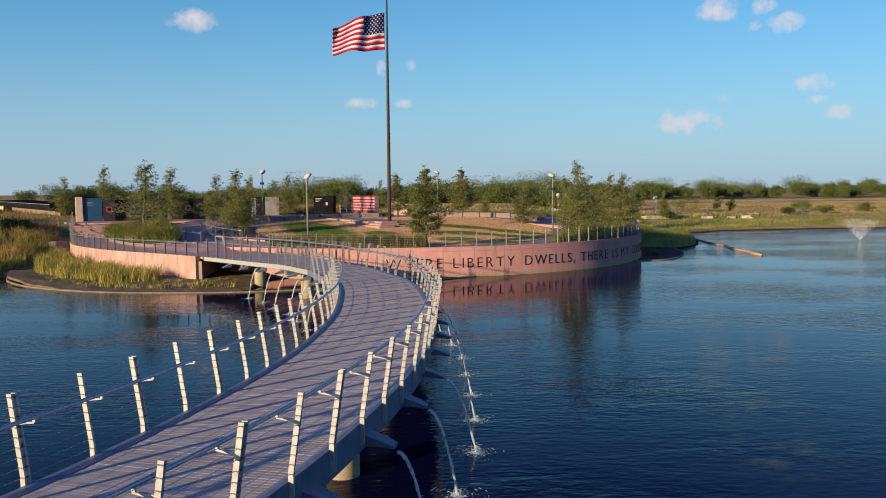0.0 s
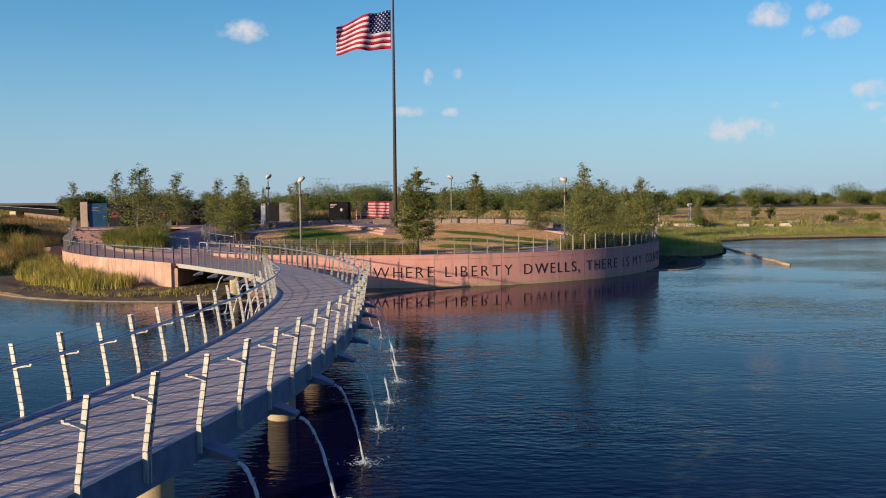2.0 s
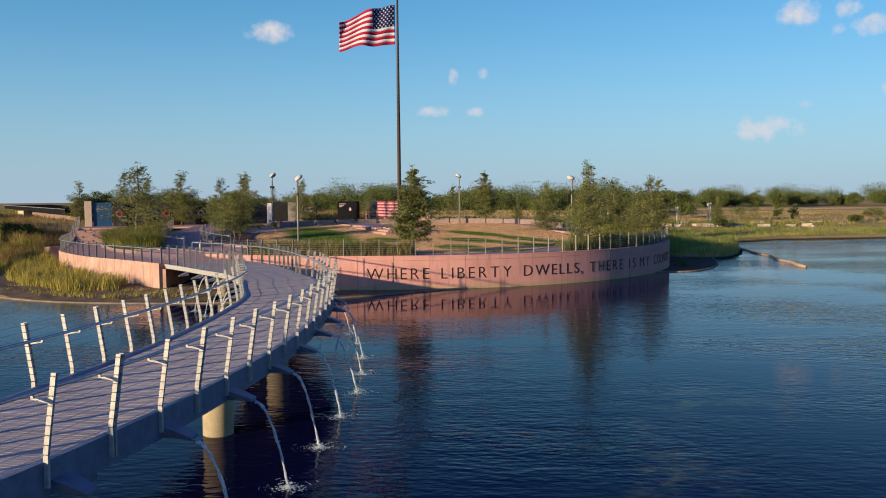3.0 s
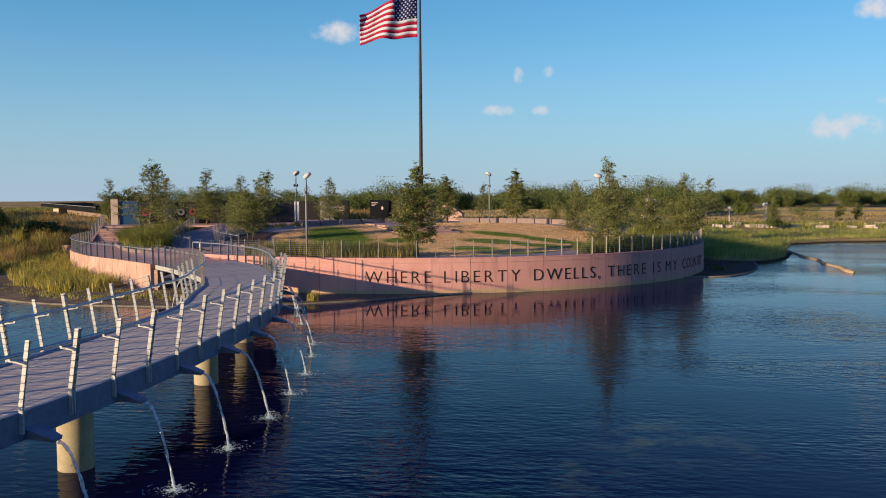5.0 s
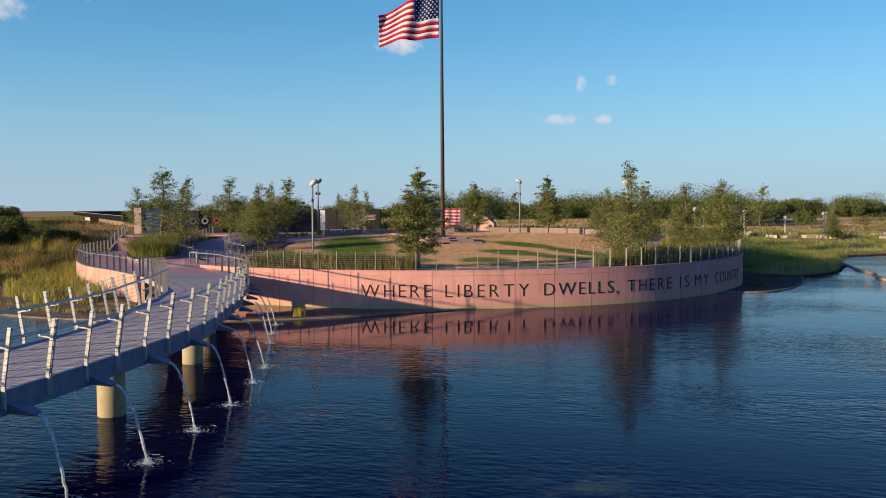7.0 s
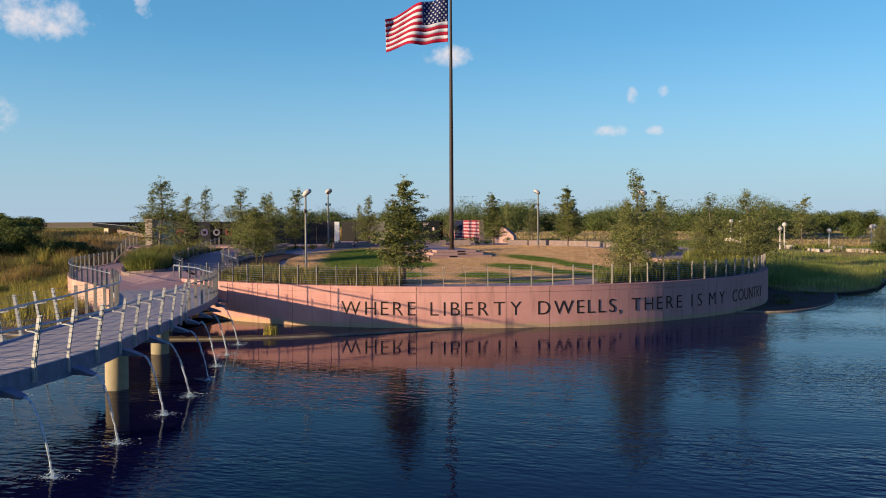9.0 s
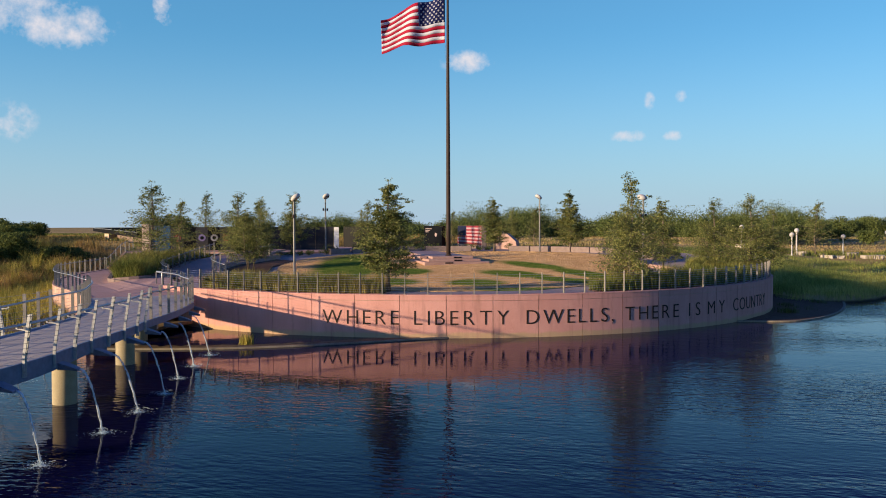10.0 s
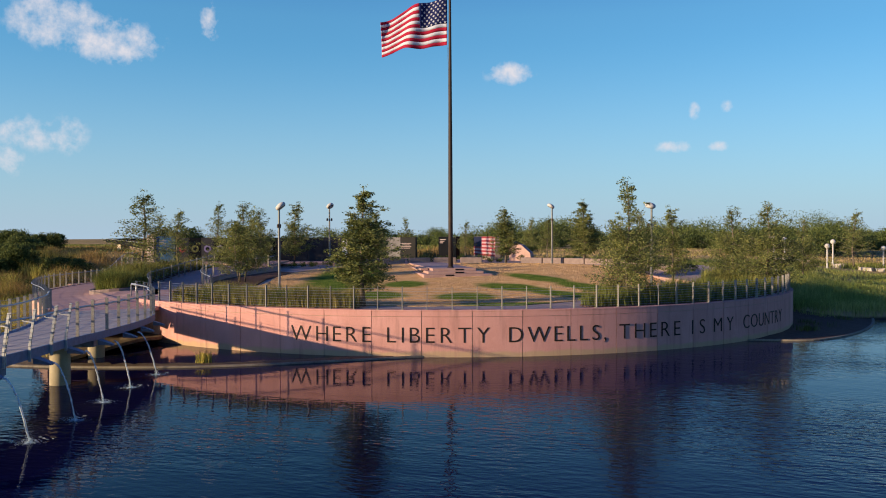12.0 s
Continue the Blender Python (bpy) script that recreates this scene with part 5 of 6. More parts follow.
# ---- floating boom, far bank details ----
bm = bmesh.new()
pts = [(28.2, 95.5, 0.04), (28.2, 92, 0.02), (27.8, 88, 0.04), (28.0, 84, 0.01), (27.4, 80, 0.03), (27.5, 76, 0.01), (27.0, 73, 0.05), (27.1, 71.2, 0.03)]
tube(bm, [tuple(p) for p, d in spline(pts, 1.2)], [random.uniform(0.09, 0.19) for k in range(len(spline(pts, 1.2)))], 8)
tagged(mesh_object("floating_boom", bm, LOG, True), "pale floating boom lying across the inlet", "boom")
bm = bmesh.new()
for k in range(1500):
    t = random.random() ** 0.7
    a = random.uniform(0, 6.283)
    rr = t * 2.3 * random.uniform(0.35, 1)
    z = 2.3 * t * random.uniform(0.8, 1.1)
    bmesh.ops.create_icosphere(bm, subdivisions=1, radius=random.uniform(0.012, 0.05), matrix=Matrix.Translation((rr * math.cos(a), rr * math.sin(a), z)))
spray = mesh_object("fountain_spray", bm, MIST)
spray.matrix_basis = pose(45.2, 91.5, 0.0)
tagged(spray, "cone of white fountain spray on the pond", "fountain", kind="stuff")


def globe_lamp(x, y, h):
    lamp = base("globe_lamp", x, y, land(x, y), label="white post lamp with a round globe head", category="lamp", group="globe post lamps")
    bm = bmesh.new()
    lathe(bm, [(0.12, -0.2), (0.12, 0.1), (0.09, 0.2), (0.09, h - 0.25), (0.12, h - 0.2)], 10)
    stem = part("post", bm, GLOBE, lamp, "", True)
    bm = bmesh.new()
    bmesh.ops.create_uvsphere(bm, u_segments=14, v_segments=8, radius=0.29, matrix=Matrix.Translation((0, 0, h)))
    part("globe", bm, GLOBE, stem, "", True)


for x, y, h in ((17.2, 126, 2.5), (18.4, 127.5, 2.5), (22.7, 125.1, 2.45), (23.6, 129.6, 2.95), (29.5, 135.4, 2.45), (35.85, 143.2, 2.95), (36.4, 144.3, 2.95)):
    globe_lamp(x, y, h)

# ---- trees ----


def leaf_cloud(centres, per, spread, size, rng):
    """Small bent leaf cards round clump centres, as verts and faces."""
    n = len(centres) * per
    c = np.repeat(np.array(centres, float), per, axis=0)
    s = np.repeat(np.array(spread if hasattr(spread, "__len__") else [spread] * len(centres), float), per)
    p = c + np.clip(rng.normal(0, 1, (n, 3)), -1.7, 1.7) * s[:, None] * np.array((1, 1, 0.75))
    u = rng.normal(0, 1, (n, 3))
    u /= np.linalg.norm(u, axis=1)[:, None]
    v = np.cross(u, rng.normal(0, 1, (n, 3)))
    v /= np.linalg.norm(v, axis=1)[:, None] + 1e-9
    k = size * rng.uniform(0.6, 1.3, n)[:, None]
    quad = np.stack((p - u * k, p + v * k * 0.45, p + u * k, p - v * k * 0.45), axis=1).reshape(-1, 3)
    return quad, np.arange(n * 4).reshape(-1, 4)


def tree_parts(height, radius, seed, limbs=46, per=26, leaf=0.046, stems=1, bare=0.2, sparse=1.0, skirt=0.58, wisps=16):
    """Meshes of a young tree: a tapered trunk, a broad ragged skirt of limbs and a thin wispy leader above it."""
    rng = np.random.default_rng(seed)
    bm = bmesh.new()
    centres, spread = [], []
    lobes = rng.uniform(0.55, 1.2, 13)
    for s in range(stems):
        off = 0.0 if stems == 1 else 0.36
        a0 = 2.1 * s + 0.4
        lean = Vector((math.cos(a0) * off, math.sin(a0) * off, 0))
        top = height * (1.0 if s == 0 else rng.uniform(0.78, 0.93))
        wob = [Vector((rng.normal(0, 0.05), rng.normal(0, 0.05), 0)) * height / 5 for _ in range(3)]
        pts = [lean * 0.5, lean + wob[0] + Vector((0, 0, top * 0.3)), lean * 1.5 + wob[1] + Vector((0, 0, top * 0.62)), lean * 1.7 + wob[2] * 2 + Vector((0, 0, top * 0.985))]
        tk = height / 5 / stems ** 0.5
        tube(bm, pts, [0.075 * tk, 0.058 * tk, 0.034 * tk, 0.008], 7)

        def on_trunk(f):
            if f < 0.3:
                q = pts[0].lerp(pts[1], f / 0.3)
            elif f < 0.62:
                q = pts[1].lerp(pts[2], (f - 0.3) / 0.32)
            else:
                q = pts[2].lerp(pts[3], min(1.0, (f - 0.62) / 0.365))
            return Vector((q.x, q.y, f * top))

        def spray(st, end, thick, per_limb, size, loose):
            mid = st.lerp(end, 0.5) + Vector((0, 0, -0.06 * (end - st).length))
            tube(bm, [st, mid, end], [thick, thick * 0.6, 0.004], 4, False)
            ln = (end - st).length
            for _ in range(per_limb):
                if rng.random() > sparse:
                    continue
                t = rng.uniform(0.2, 1.03)
                q = st.lerp(mid, t / 0.5) if t < 0.5 else mid.lerp(end, (t - 0.5) / 0.5)
                jit = Vector(rng.normal(0, 1, 3)) * ln * loose * (1.2 - 0.6 * t)
                jit.z *= 0.55
                centres.append(tuple(q + jit))
                spread.append(size * rng.uniform(0.6, 1.25) * (1.15 - 0.4 * t))

        count = limbs // stems
        for k in range(count):
            g = (k + rng.random()) / count
            a = k * 2.39996 + rng.uniform(-0.6, 0.6) + a0
            shape = (0.72 + 0.28 * min(1, g / 0.18)) * (1.0 - 0.50 * g ** 1.7)
            reach = radius * shape * lobes[int(a / 2 / math.pi * 13 + g * 7) % 13] * rng.uniform(0.7, 1.15)
            st = on_trunk(bare + (skirt - bare) * g)
            d = Vector((math.cos(a), math.sin(a), 0))
            end = st + d * reach + Vector((0, 0, reach * (rng.uniform(0.0, 0.35) + 0.45 * g)))
            spray(st, end, 0.018 * tk * (1.1 - 0.5 * g), 9, radius * 0.085, 0.13)
        for k in range(max(5, wisps // stems)):
            g = (k + rng.random()) / max(5, wisps // stems)
            a = k * 2.39996 + rng.uniform(-0.8, 0.8)
            reach = radius * (0.50 - 0.34 * g) * rng.uniform(0.4, 1.3)
            st = on_trunk(skirt - 0.04 + (0.96 - skirt) * g)
            d = Vector((math.cos(a), math.sin(a), 0))
            end = st + d * reach + Vector((0, 0, reach * rng.uniform(0.7, 1.5)))
            spray(st, end, 0.009 * tk, 7, radius * 0.055, 0.13)
        for k in range(7):
            q = on_trunk(0.72 + 0.28 * k / 6)
            centres.append((q.x + rng.normal(0, 0.05), q.y + rng.normal(0, 0.05), q.z))
            spread.append(0.055 * radius)
    trunk = bpy.data.meshes.new("trunk")
    bm.to_mesh(trunk)
    bm.free()
    trunk.materials.append(BARK)
    trunk.shade_smooth()
    v, f = leaf_cloud(centres, per, spread, leaf, rng)
    crown = bpy.data.meshes.new("crown")
    crown.from_pydata(v.tolist(), [], f.tolist())
    crown.materials.append(LEAF)
    return trunk, crown


KINDS = [tree_parts(5.3, 1.25, 3, 66, 22, bare=0.15, skirt=0.68, wisps=14),
         tree_parts(5.2, 1.3, 8, 46, 20, bare=0.18, sparse=0.85, skirt=0.6),
         tree_parts(5.0, 1.75, 15, 84, 22, stems=3, bare=0.16, sparse=0.95, skirt=0.72, wisps=18),
         tree_parts(5.5, 1.55, 21, 46, 12, 0.05, bare=0.22, sparse=0.75, skirt=0.62, wisps=22),
         tree_parts(5.2, 1.85, 33, 70, 19, bare=0.10, sparse=0.95, skirt=0.55, wisps=14)]



def tree(x, y, z, kind, height, width=1.0, turn=0, label="young oak with dark green leaves on a thin trunk"):
    ob = base("tree", x, y, z, turn, label, "tree", "terrace trees")
    s = height / (5.3, 5.2, 5.0, 5.5, 5.2)[kind]
    for nm, me in zip(("trunk", "crown"), KINDS[kind]):
        c = new(nm, me)
        c.parent = ob
        c.matrix_basis = Matrix.Diagonal((s * width * 1.2, s * width * 1.2, s, 1))


tree(-1.15, 57.6, 2.05, 0, 5.45, 1.38, 0, "slender young oak standing behind the terrace railing")
tree(10.0, 62.8, 2.1, 4, 5.75, 0.95, 40, "full young oak in the grass bed behind the railing")
tree(11.0, 74.4, 2.05, 1, 4.9, 1.1, 200)
tree(16.2, 76.0, 2.0, 4, 5.15, 1.3, 80, "broad young oak in the grass bed behind the railing")
tree(14.0, 83.0, 2.0, 4, 5.15, 1.1, 130)
tree(7.9, 82.9, 2.2, 4, 4.65, 1.05, 280)
tree(-17.0, 71.5, 2.12, 2, 5.1, 0.95, 0, "multi-stemmed young oak in a mulched bed")
tree(-20.9, 85.0, 2.8, 1, 5.35, 1.2, 60)
tree(-21.6, 80.9, 2.65, 4, 4.85, 1.05, 150)
tree(-25.2, 71.5, 1.8, 3, 6.7, 1.25, 0, "airy young tree with sparse leaves in the grass wedge")
tree(-27.4, 78.3, 2.6, 3, 4.9, 1.2, 110, "airy young tree with sparse leaves beside the path")
tree(-28.5, 88.9, 2.95, 4, 5.5, 1.3, 200, "full young oak in front of the memorial wall")
tree(-41.0, 102.6, land(-41, 102.6), 3, 5.9, 0.95, 40, "broad-leaved young tree behind the memorial wall")
tree(-41.8, 93.8, land(-41.8, 93.8), 4, 4.5, 1.1, 10, "dark leafy young tree beside the memorial wall")
tree(-22.2, 112.0, 3.0, 4, 4.5, 0.85, 10)
tree(-25.4, 111.0, 3.0, 4, 4.2, 0.8, 90)
tree(-17.0, 92.8, 2.95, 4, 4.65, 1.0, 250)
tree(-5.0, 93.8, 2.95, 0, 4.85, 1.3, 90)
tree(-1.4, 94.4, 2.95, 3, 4.0, 0.95, 20, "airy young tree with sparse yellow-green leaves")
tree(2.1, 92.5, 2.9, 0, 5.35, 1.35, 160)
tree(5.5, 108.5, 2.6, 4, 2.9, 0.9, 120)
tree(-11.5, 102.0, 2.95, 3, 3.9, 0.95, 75, "airy young tree with sparse yellow-green leaves beside the flag wall")
tree(-8.5, 116, 3.0, 4, 4.4, 0.9, 200)
tree(26.1, 132.8, land(26, 132), 3, 6.9, 1.1, 30, "tall thin tree with a light crown in the meadow")
tree(19.3, 103.5, land(19.3, 103.5), 4, 5.2, 1.0, 300)
tree(36.0, 138.0, land(36, 138), 4, 4.2, 0.95, 220)

# ---- far woods and shrubs ----
rng = np.random.default_rng(5)


def round_woods(name, spots, label, leaf, per, clumps, material):
    """Rounded separate crowns: clumps on the upper shell of each tree, uneven from tree to tree."""
    cs, sp = [], []
    for x, y, z, h, r in spots:
        squash = rng.uniform(0.75, 1.15)
        for k in range(clumps):
            u = rng.normal(0, 1, 3)
            u /= np.linalg.norm(u)
            s = rng.uniform(0.35, 0.85)
            cs.append((x + r * s * u[0], y + r * s * u[1], z + h * (0.50 + 0.42 * squash * s * u[2])))
            sp.append(r * rng.uniform(0.13, 0.22))
    v, f = leaf_cloud(cs, per, sp, leaf, rng)
    me = bpy.data.meshes.new(name)
    me.from_pydata(v.tolist(), [], f.tolist())
    me.materials.append(material)
    return tagged(new(name, me), label, "trees", kind="stuff")


belt = []
for k in range(130):
    x = -170 + 500 * rng.random()
    y = 330 + 70 * rng.random() + 0.25 * max(0, x) + rng.normal(0, 12)
    hh = rng.uniform(5.0, 9.8) * (1.0 + 0.45 * noise.noise((x * 0.03, 0.5, 1.7)))
    belt.append((x, y, 0.8, hh, hh * rng.uniform(0.55, 0.95)))
for k in range(58):
    x = rng.uniform(28, 260)
    y = 325 + 0.22 * x + rng.normal(0, 10)
    hh = rng.uniform(4.6, 8.2)
    belt.append((x, y, 0.9, hh, hh * rng.uniform(0.45, 0.62)))
round_woods("far_woods", belt, "distant belt of low green woodland", 0.24, 110, 32, FARLEAF)
mid = []
for k in range(120):
    x = rng.uniform(-75, 40)
    y = rng.uniform(175, 250)
    hh = rng.uniform(2.9, 5.4) + 5.0 * smooth(-60, -25, x) * smooth(52, 32, x) * rng.random() ** 1.6
    mid.append((x, y, 1.6, hh, hh * rng.uniform(0.55, 0.8)))
round_woods("middle_woods", mid, "scrubby green trees behind the memorial", 0.16, 110, 34, FARLEAF)
left = []
for x0, y0, h0 in ((-70, 105, 3.6), (-76, 108, 4.2), (-84, 108, 4.4), (-91, 110, 4.4), (-53.5, 88, 2.6), (-56, 90, 3.3), (-59, 91, 3.5), (-62, 93, 3.8), (-66, 95, 4.0), (-71, 96, 4.2), (-42.3, 95.6, 3.9), (-40.4, 96.6, 2.8), (-38.6, 97.5, 2.2), (-44.6, 77.6, 4.6), (-45.6, 76.6, 3.6), (-48.0, 77.0, 4.2), (-50.6, 78.4, 4.0), (-53.5, 80.0, 4.2), (-41.6, 79.4, 2.6)):
    for k in range(3):
        x, y = x0 + rng.normal(0, 1.4), y0 + rng.normal(0, 1.4)
        hh = h0 * rng.uniform(0.6, 0.95)
        left.append((x, y, land(x, y), hh, rng.uniform(1.2, 2.0)))
round_woods("shrub_thicket", left, "dark green shrubs on the meadow's edge", 0.10, 150, 26, SHRUBLEAF)
bush = [(48.6, 150, 1.2, 3.2, 1.0), (52.0, 152.5, 1.2, 3.3, 1.0), (57, 140, 1.2, 1.5, 1.3), (65, 144, 1.2, 1.6, 1.8), (75, 150, 1.2, 1.9, 1.8), (34, 128, 1.2, 1.6, 1.5), (46, 160, 1.2, 3.2, 2.6), (84, 156, 1.2, 1.8, 2.0), (70, 165, 1.2, 2.2, 2.4)]
round_woods("bushes", bush, "scattered dark green bushes in the meadow", 0.12, 80, 16, SHRUBLEAF)

low = []
for a in list(np.arange(96, 158, 2.2)) + list(np.arange(30, 92, 3.1)):
    x, y = polar(a, 17.6 + rng.normal(0, 0.45))
    low.append((x, y, terrace(x, y) - 0.05, rng.uniform(0.45, 0.95), rng.uniform(0.35, 0.6)))
round_woods("low_shrubs", low, "low dark shrubs planted behind the lawn", 0.035, 50, 12, SHRUBLEAF)
bedside = []
for k in range(34):
    x, y = polar(rng.uniform(-111, -82), RAD - rng.uniform(0.7, 2.4))
    bedside.append((x, y, terrace(x, y), rng.uniform(0.35, 0.8), rng.uniform(0.25, 0.5)))
for k in range(36):
    x, y = polar(rng.uniform(-52, 18), RAD - rng.uniform(0.8, 2.8))
    bedside.append((x, y, terrace(x, y), rng.uniform(0.4, 0.95), rng.uniform(0.25, 0.55)))
round_woods("bed_shrubs", bedside, "small leafy shrubs among the ornamental grass", 0.03, 45, 12, LEAF)
marsh = []
for k in range(110):
    x, y = rng.uniform(-58, -33), rng.uniform(59, 78)
    if x > -34.0 - (y - 60) * 0.16:
        continue
    marsh.append((x, y, land(x, y), rng.uniform(0.6, 1.5), rng.uniform(0.5, 1.3)))
round_woods("marsh_bushes", marsh, "dark green bushes among the marsh grass", 0.055, 90, 18, SHRUBLEAF)
# a grey road that crosses the far meadow
bm = bmesh.new()
sweep(bm, spline([(20, 262, 1.36), (64, 250, 1.36), (106, 256, 1.36), (170, 275, 1.36), (260, 300, 1.36)], 6.0), [(-3.2, -0.6), (-3.2, 0.12), (3.2, 0.12), (3.2, -0.6)])
tagged(mesh_object("road", bm, GREYSTONE), "narrow grey road across the meadow", "road", kind="structure")

# rows of pale limestone blocks by the post lamps
bm = bmesh.new()
rr = random.Random(31)
for k in range(46):
    t = rr.random()
    x = 17 + 34 * t + rr.gauss(0, 0.5)
    y = (128.5, 134.5)[k % 2] + 0.12 * (x - 17) + rr.gauss(0, 0.5)
    sx, sy, sz = rr.uniform(0.3, 0.8), rr.uniform(0.3, 0.6), rr.uniform(0.2, 0.45)
    vs = box(bm, -sx, sx, -sy, sy, -0.3, sz, pose(x, y, land(x, y), 0, 0, rr.uniform(-25, 25)))
    for v in vs:
        v.co += Vector((rr.gauss(0, 0.08), rr.gauss(0, 0.08), rr.gauss(0, 0.05)))
tagged(mesh_object("limestone_blocks", bm, ROCK), "rough pale limestone blocks lying in rows", "rocks", kind="stuff")

# ---- grasses ----


def blades(name, spots, heights, width, material, label, category="grass", lean=0.35, bends=2, seed=1):
    """Curved tapering blades, one island each, joined into one object."""
    r = np.random.default_rng(seed)
    p = np.array(spots, float)
    n = len(p)
    h = np.array(heights, float) * r.uniform(0.6, 1.15, n)
    a = r.uniform(0, 2 * np.pi, n)
    out = np.stack((np.cos(a), np.sin(a), np.zeros(n)), 1)
    side = np.stack((-np.sin(a), np.cos(a), np.zeros(n)), 1)
    ln = (np.abs(r.normal(0, lean, n)) * h)[:, None]
    up = np.array((0, 0, 1.0))
    w = width * r.uniform(0.6, 1.3, n)[:, None]
    b0, b1 = p - side * w, p + side * w
    m = p + out * ln * 0.3 + up * h[:, None] * 0.6
    m0, m1 = m - side * w * 0.8, m + side * w * 0.8
    tip = p + out * ln + up * h[:, None] * 0.97
    v = np.stack((b0, b1, m1, m0, tip), 1).reshape(-1, 3)
    k = np.arange(n)[:, None] * 5
    quads = (k + np.array((0, 1, 2, 3))).tolist()
    tris = (k + np.array((3, 2, 4))).tolist()
    me = bpy.data.meshes.new(name)
    me.from_pydata(v.tolist(), [], quads + tris)
    me.materials.append(material)
    return tagged(new(name, me), label, category, kind="stuff")


def lumpy(spots, low, high, scale=0.55):
    """Heights that vary from tuft to tuft."""
    return [low + (high - low) * (0.5 + 0.5 * noise.noise((q[0] * scale, q[1] * scale, 3.3)) * 1.6) for q in spots]


def scatter(poly, n, height, seed, clump=0.0, keep=None):
    r = random.Random(seed)
    xs, ys = [q[0] for q in poly], [q[1] for q in poly]
    out, tries = [], 0
    seeds = []
    while len(out) < n and tries < n * 40:
        tries += 1
        if clump and seeds and r.random() < 0.93:
            c = seeds[r.randrange(len(seeds))]
            x, y = r.gauss(c[0], clump), r.gauss(c[1], clump)
        else:
            x, y = r.uniform(min(xs), max(xs)), r.uniform(min(ys), max(ys))
            if inside(poly, x, y):
                seeds.append((x, y))
        if inside(poly, x, y) and (keep is None or keep(x, y)):
            out.append((x, y, height(x, y)))
    return out


def off_path(x, y):
    """True away from the paved approach."""
    return not (inside(APRON_POLY, x, y))


APRON_POLY = [(-14.2, 54.2)] + [(x - 0.2, y - 0.2) for x, y in LOBE] + [(-38.5, 85), (-37, 92), (-24, 84), (-20.5, 74), (-15, 60)]
sp = scatter([(-18.0, 52.6), (-21.0, 52.4), (-25.0, 54.6), (-28.6, 59.0), (-31.8, 66), (-32, 71.5), (-28.7, 65.3), (-25.0, 61.3), (-21.9, 58.4), (-18.6, 55.7)], 9000, lambda x, y: 0.2, 3, 0.35)
blades("reeds", sp, lumpy(sp, 0.45, 1.35, 0.6), 0.016, REED, "yellow-green reeds on the soil shelf", "reeds", 0.6, seed=3)
REEDS_W = [(-33, 57), (-31.8, 61), (-33.6, 71), (-35.5, 78), (-39, 86), (-46, 90), (-70, 84), (-80, 60), (-50, 57.2), (-40, 58.2)]
sp = scatter(REEDS_W, 60000, land, 4, 0.8, lambda x, y: off_path(x, y) and y > 62 + 9 * noise.noise((x * 0.11, y * 0.11, 8)))
blades("tall_grass", sp, lumpy(sp, 0.6, 2.0, 0.35), 0.016, TALLGRASS, "tall straw-coloured grass on the meadow", "grass", 0.62, seed=4)
sp = scatter([(-33, 57.5), (-31.5, 61), (-32, 70), (-33.5, 73), (-37, 70), (-46, 62), (-50, 58)], 12000, land, 5, 0.6, off_path)
blades("marsh_grass", sp, lumpy(sp, 0.6, 1.6, 0.3), 0.022, REED, "green and yellow marsh grass by the water", "grass", 0.7, seed=5)
sp = scatter(BED_L, 15000, terrace, 6, 0.3)
blades("bed_grass", sp, lumpy(sp, 0.45, 1.05, 0.9), 0.010, GREENGRASS, "ornamental grass behind the railing", "grass", 0.4, seed=6)
sp = scatter(BED_L, 7000, terrace, 26, 0.16)
blades("bed_tufts", sp, lumpy(sp, 0.5, 1.0, 1.3), 0.011, BANKGRASS, "tufts of yellow-green grass behind the railing", "grass", 0.6, seed=26)
sp = scatter(BED_R, 22000, terrace, 7, 0.35)
blades("bed_grass", sp, lumpy(sp, 0.5, 1.15, 0.8), 0.011, BANKGRASS, "dense green ornamental grass behind the railing", "grass", 0.4, seed=7)
sp = scatter(BED_T, 32000, lambda x, y: apron(x, y) + 0.1, 8, 0.4)
blades("wedge_grass", sp, lumpy(sp, 0.6, 1.55, 1.1), 0.012, BANKGRASS, "thick ornamental grass between the paths", "grass", 0.95, seed=8)
BANK = [(14, 86), (18, 81.5), (21.3, 81.2), (23, 82.2), (25, 84.6), (26.2, 87.4), (27.2, 91), (28.2, 95), (29.5, 101), (32, 109), (38, 115.5), (50, 118), (62, 119), (64, 128), (40, 130), (20, 122), (8, 104)]
sp = scatter(BANK, 34000, land, 9, 0.8)
blades("bank_grass", sp, lumpy(sp, 0.2, 0.62, 0.3), 0.014, LUSHGRASS, "lush green bank grass beside the inlet", "grass", 0.75, seed=9)
sp = scatter([(17, 81), (19.5, 79), (21.5, 80.5), (23.5, 82), (25.4, 85), (26.5, 88.5), (27.8, 94), (24, 98), (16, 92)], 13000, lambda x, y: max(0.1, land(x, y)), 10, 0.5)
blades("sedge", sp, lumpy(sp, 0.4, 0.95, 0.4), 0.011, LUSHGRASS, "tall sedge at the terrace's end", "grass", 0.65, seed=10)
sp = scatter([(-39, 86), (-44, 84), (-80, 80), (-110, 95), (-100, 135), (-45, 130), (-38, 108), (-40, 96)], 30000, land, 14, 1.6)
blades("hill_grass", sp, lumpy(sp, 0.25, 0.6, 0.2), 0.024, TALLGRASS, "dry straw-coloured grass on the low rise", "grass", 0.7, seed=14)
sp = scatter([(-170, 150), (-100, 130), (-45, 128), (-38, 112), (-34, 170), (-130, 270)], 22000, land, 27, 2.2)
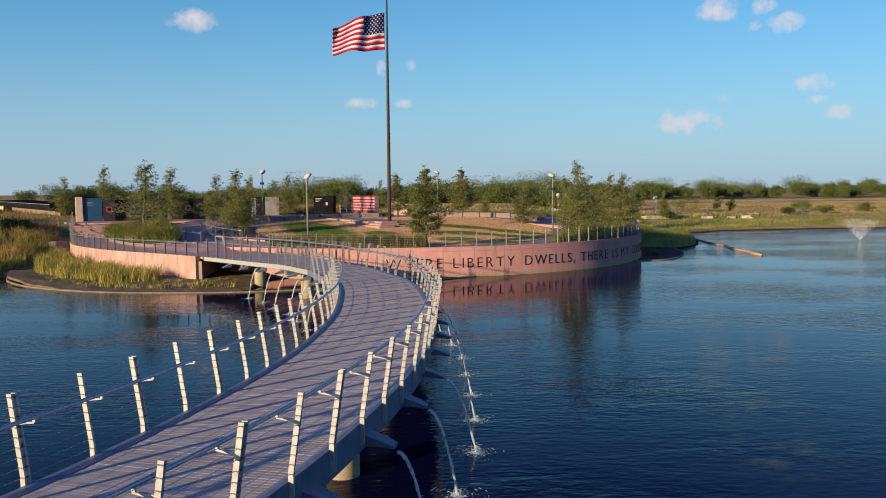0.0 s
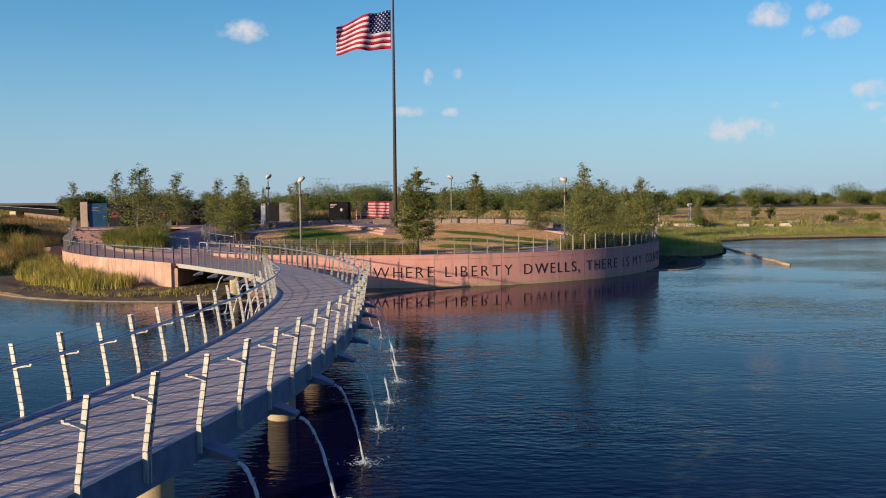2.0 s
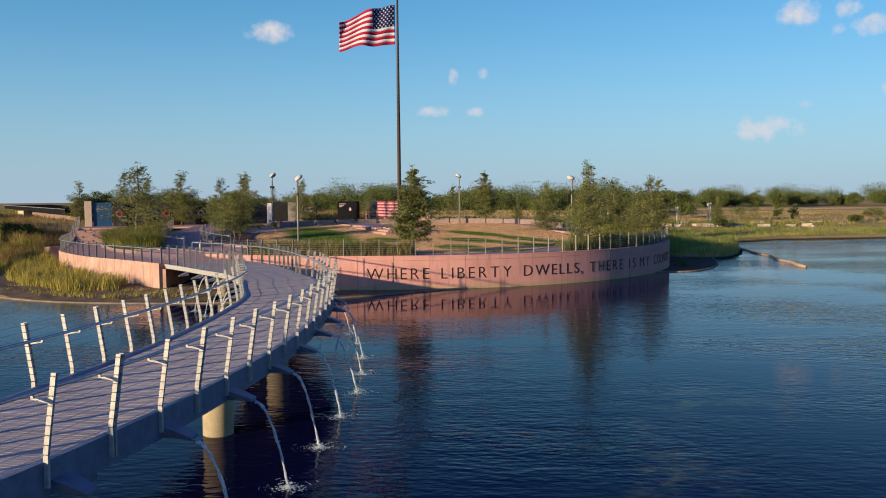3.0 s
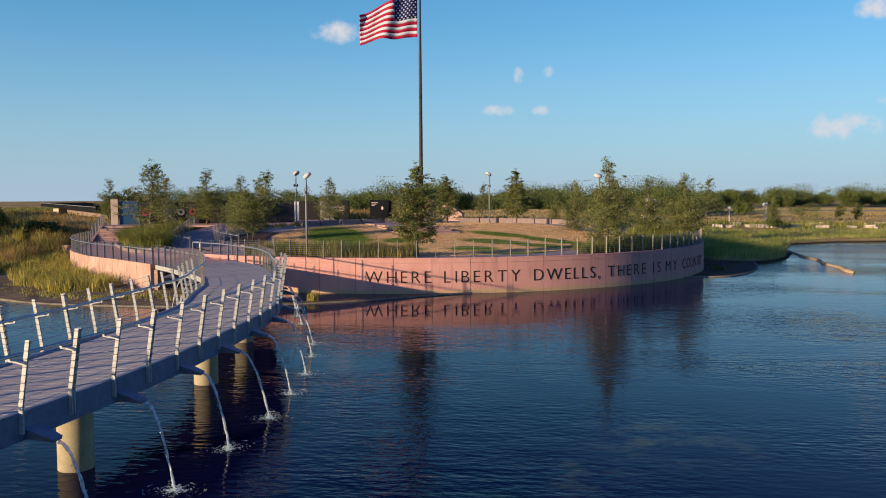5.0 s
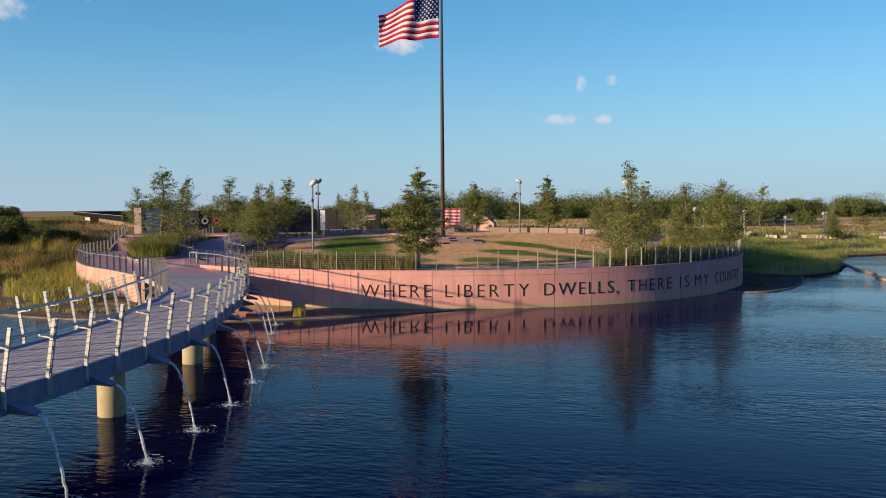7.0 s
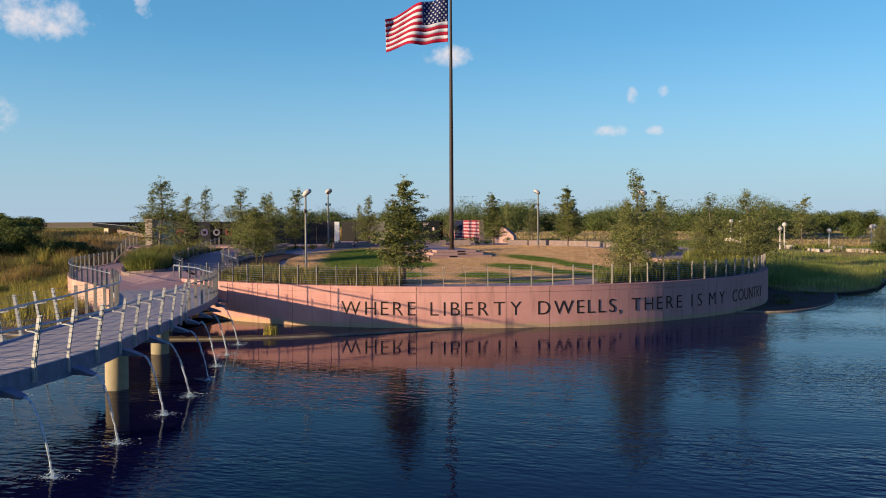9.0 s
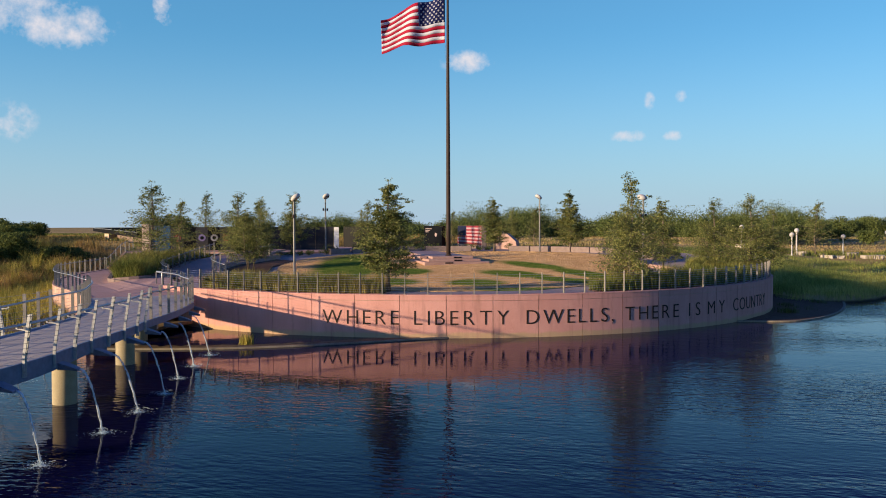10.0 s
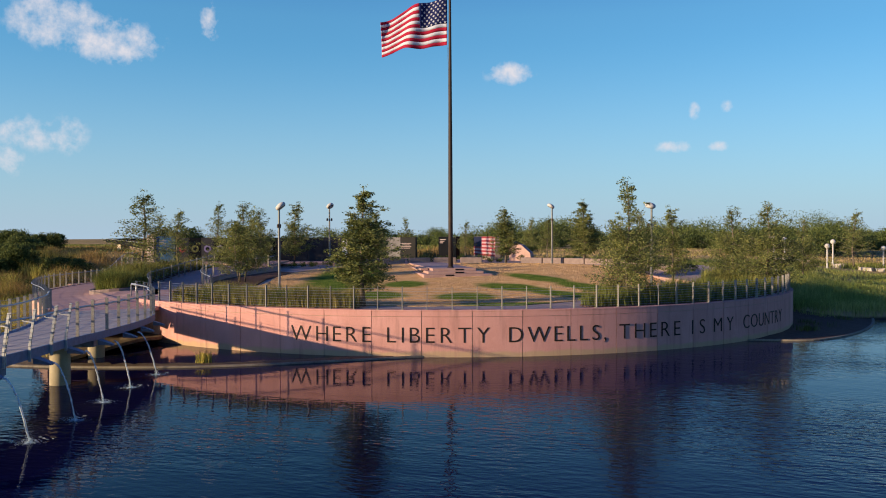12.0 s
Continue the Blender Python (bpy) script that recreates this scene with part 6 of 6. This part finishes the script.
blades("far_grass", sp, lumpy(sp, 0.3, 0.7, 0.08), 0.06, BANKGRASS, "yellow-green grass on the far rise", "grass", 0.8, seed=27)
sp = scatter([(62, 119), (130, 120), (150, 138), (36, 140), (36, 131)], 14000, land, 11, 1.5)
blades("meadow_grass", sp, lumpy(sp, 0.12, 0.34, 0.2), 0.024, LUSHGRASS, "rough meadow grass beyond the pond", "grass", 0.9, seed=11)
sp = scatter([(-34, 113), (-10, 112), (12, 122), (36, 136), (150, 136), (330, 330), (60, 310), (-20, 180)], 100000, land, 12, 2.8)
blades("dry_grass", sp, lumpy(sp, 0.12, 0.36, 0.05), 0.045, PINKSTRAW, "dry tan grass on the wide meadow", "grass", 0.8, seed=12)
sp = scatter([(16, 127), (52, 132), (54, 142), (14, 140)], 6000, land, 15, 0.9)
blades("tussocks", sp, lumpy(sp, 0.4, 0.9, 0.3), 0.03, BANKGRASS, "green tussocks among the limestone blocks", "grass", 0.4, seed=15)
LAWN_POLY = [polar(a, r - 0.15) for a, r in LAWN_R.items()]
sp = scatter(LAWN_POLY, 110000, lambda x, y: terrace(x, y) + 0.025, 16)
blades("lawn_grass", sp, [0.045] * len(sp), 0.008, LAWNBLADE, "short mown grass, straw-coloured with green patches", "grass", 0.5, seed=16)
sp = scatter([(-5.95, 51.75), (-5.35, 51.7), (-5.35, 52.2), (-5.95, 52.25)], 160, lambda x, y: 0.0, 17, 0.1)
blades("sedge", sp, [0.55] * len(sp), 0.012, REED, "small yellow-green tuft of sedge on the kerb", "grass", 0.4, seed=17)
sp = scatter([(16.5, 69.5), (20.2, 74), (21.5, 80), (21.5, 86), (17.6, 82), (17.4, 76)], 500, lambda x, y: 0.05, 18, 0.25)
blades("sedge", sp, [0.35] * len(sp), 0.012, SHRUBLEAF, "sparse tufts of sedge on dark soil", "grass", 0.5, seed=18)
sp = scatter([(-12.5, 50), (-16.2, 49.6), (-21.0, 50.6), (-25.2, 53.2), (-28.2, 57), (-22, 54), (-17, 54.5), (-13, 55)], 2600, lambda x, y: 0.15, 19, 0.2)
blades("sedge", sp, [0.25] * len(sp), 0.012, REED, "low weeds on the wet soil shelf", "grass", 0.6, seed=19)

tufts = random.Random(41)
sp, hs = [], []
for k in range(70):
    while True:
        cx, cy = tufts.uniform(-56, -31), tufts.uniform(57, 80)
        if inside(REEDS_W, cx, cy) and off_path(cx, cy):
            break
    h0 = tufts.uniform(0.8, 1.9)
    for q in range(110):
        x, y = tufts.gauss(cx, 0.22), tufts.gauss(cy, 0.22)
        sp.append((x, y, land(x, y)))
        hs.append(h0)
blades("reed_clumps", sp, hs, 0.016, REED, "bright yellow-green reed clumps in the marsh", "reeds", 0.35, seed=23)

sp = scatter([(-30, 112), (-16, 111), (-12, 122), (-20, 132), (-34, 126)], 7000, land, 29, 0.6)
blades("tall_grass", sp, lumpy(sp, 0.5, 1.5, 0.3), 0.03, TALLGRASS, "rust-coloured tall grass behind the memorial", "grass", 0.35, seed=29)

# ---- deck boards ----
bm = bmesh.new()
box(bm, -HALF + 0.10, HALF - 0.10, -BOARD / 2 + 0.005, BOARD / 2 - 0.005, -0.048, 0.0)
deck_me = bpy.data.meshes.new("board")
bm.to_mesh(deck_me)
bm.free()
deck_me.materials.append(DECK)
jrng = random.Random(12)
rest_v, rest_f = [], []
for i, (p, d) in enumerate(line):
    wide = (half_at(i * BOARD) - 0.10) / (HALF - 0.10)
    m4 = Matrix.Translation(p + Vector((0, 0, jrng.uniform(-0.002, 0.002)))) @ Matrix.Rotation(math.atan2(d.y, d.x) - math.pi / 2, 4, "Z") @ Matrix.Diagonal((wide, 1, 1, 1))
    if 215 <= i < 513:
        ob = new("board", deck_me)
        ob.parent = bridge
        ob.matrix_basis = m4
    else:
        b = len(rest_v)
        rest_v += [tuple(m4 @ v.co) for v in deck_me.vertices]
        rest_f += [[b + k for k in pl.vertices] for pl in deck_me.polygons]
rest = raw_object("decking", rest_v, rest_f, DECK, bridge)
rest["kind"] = "stuff"
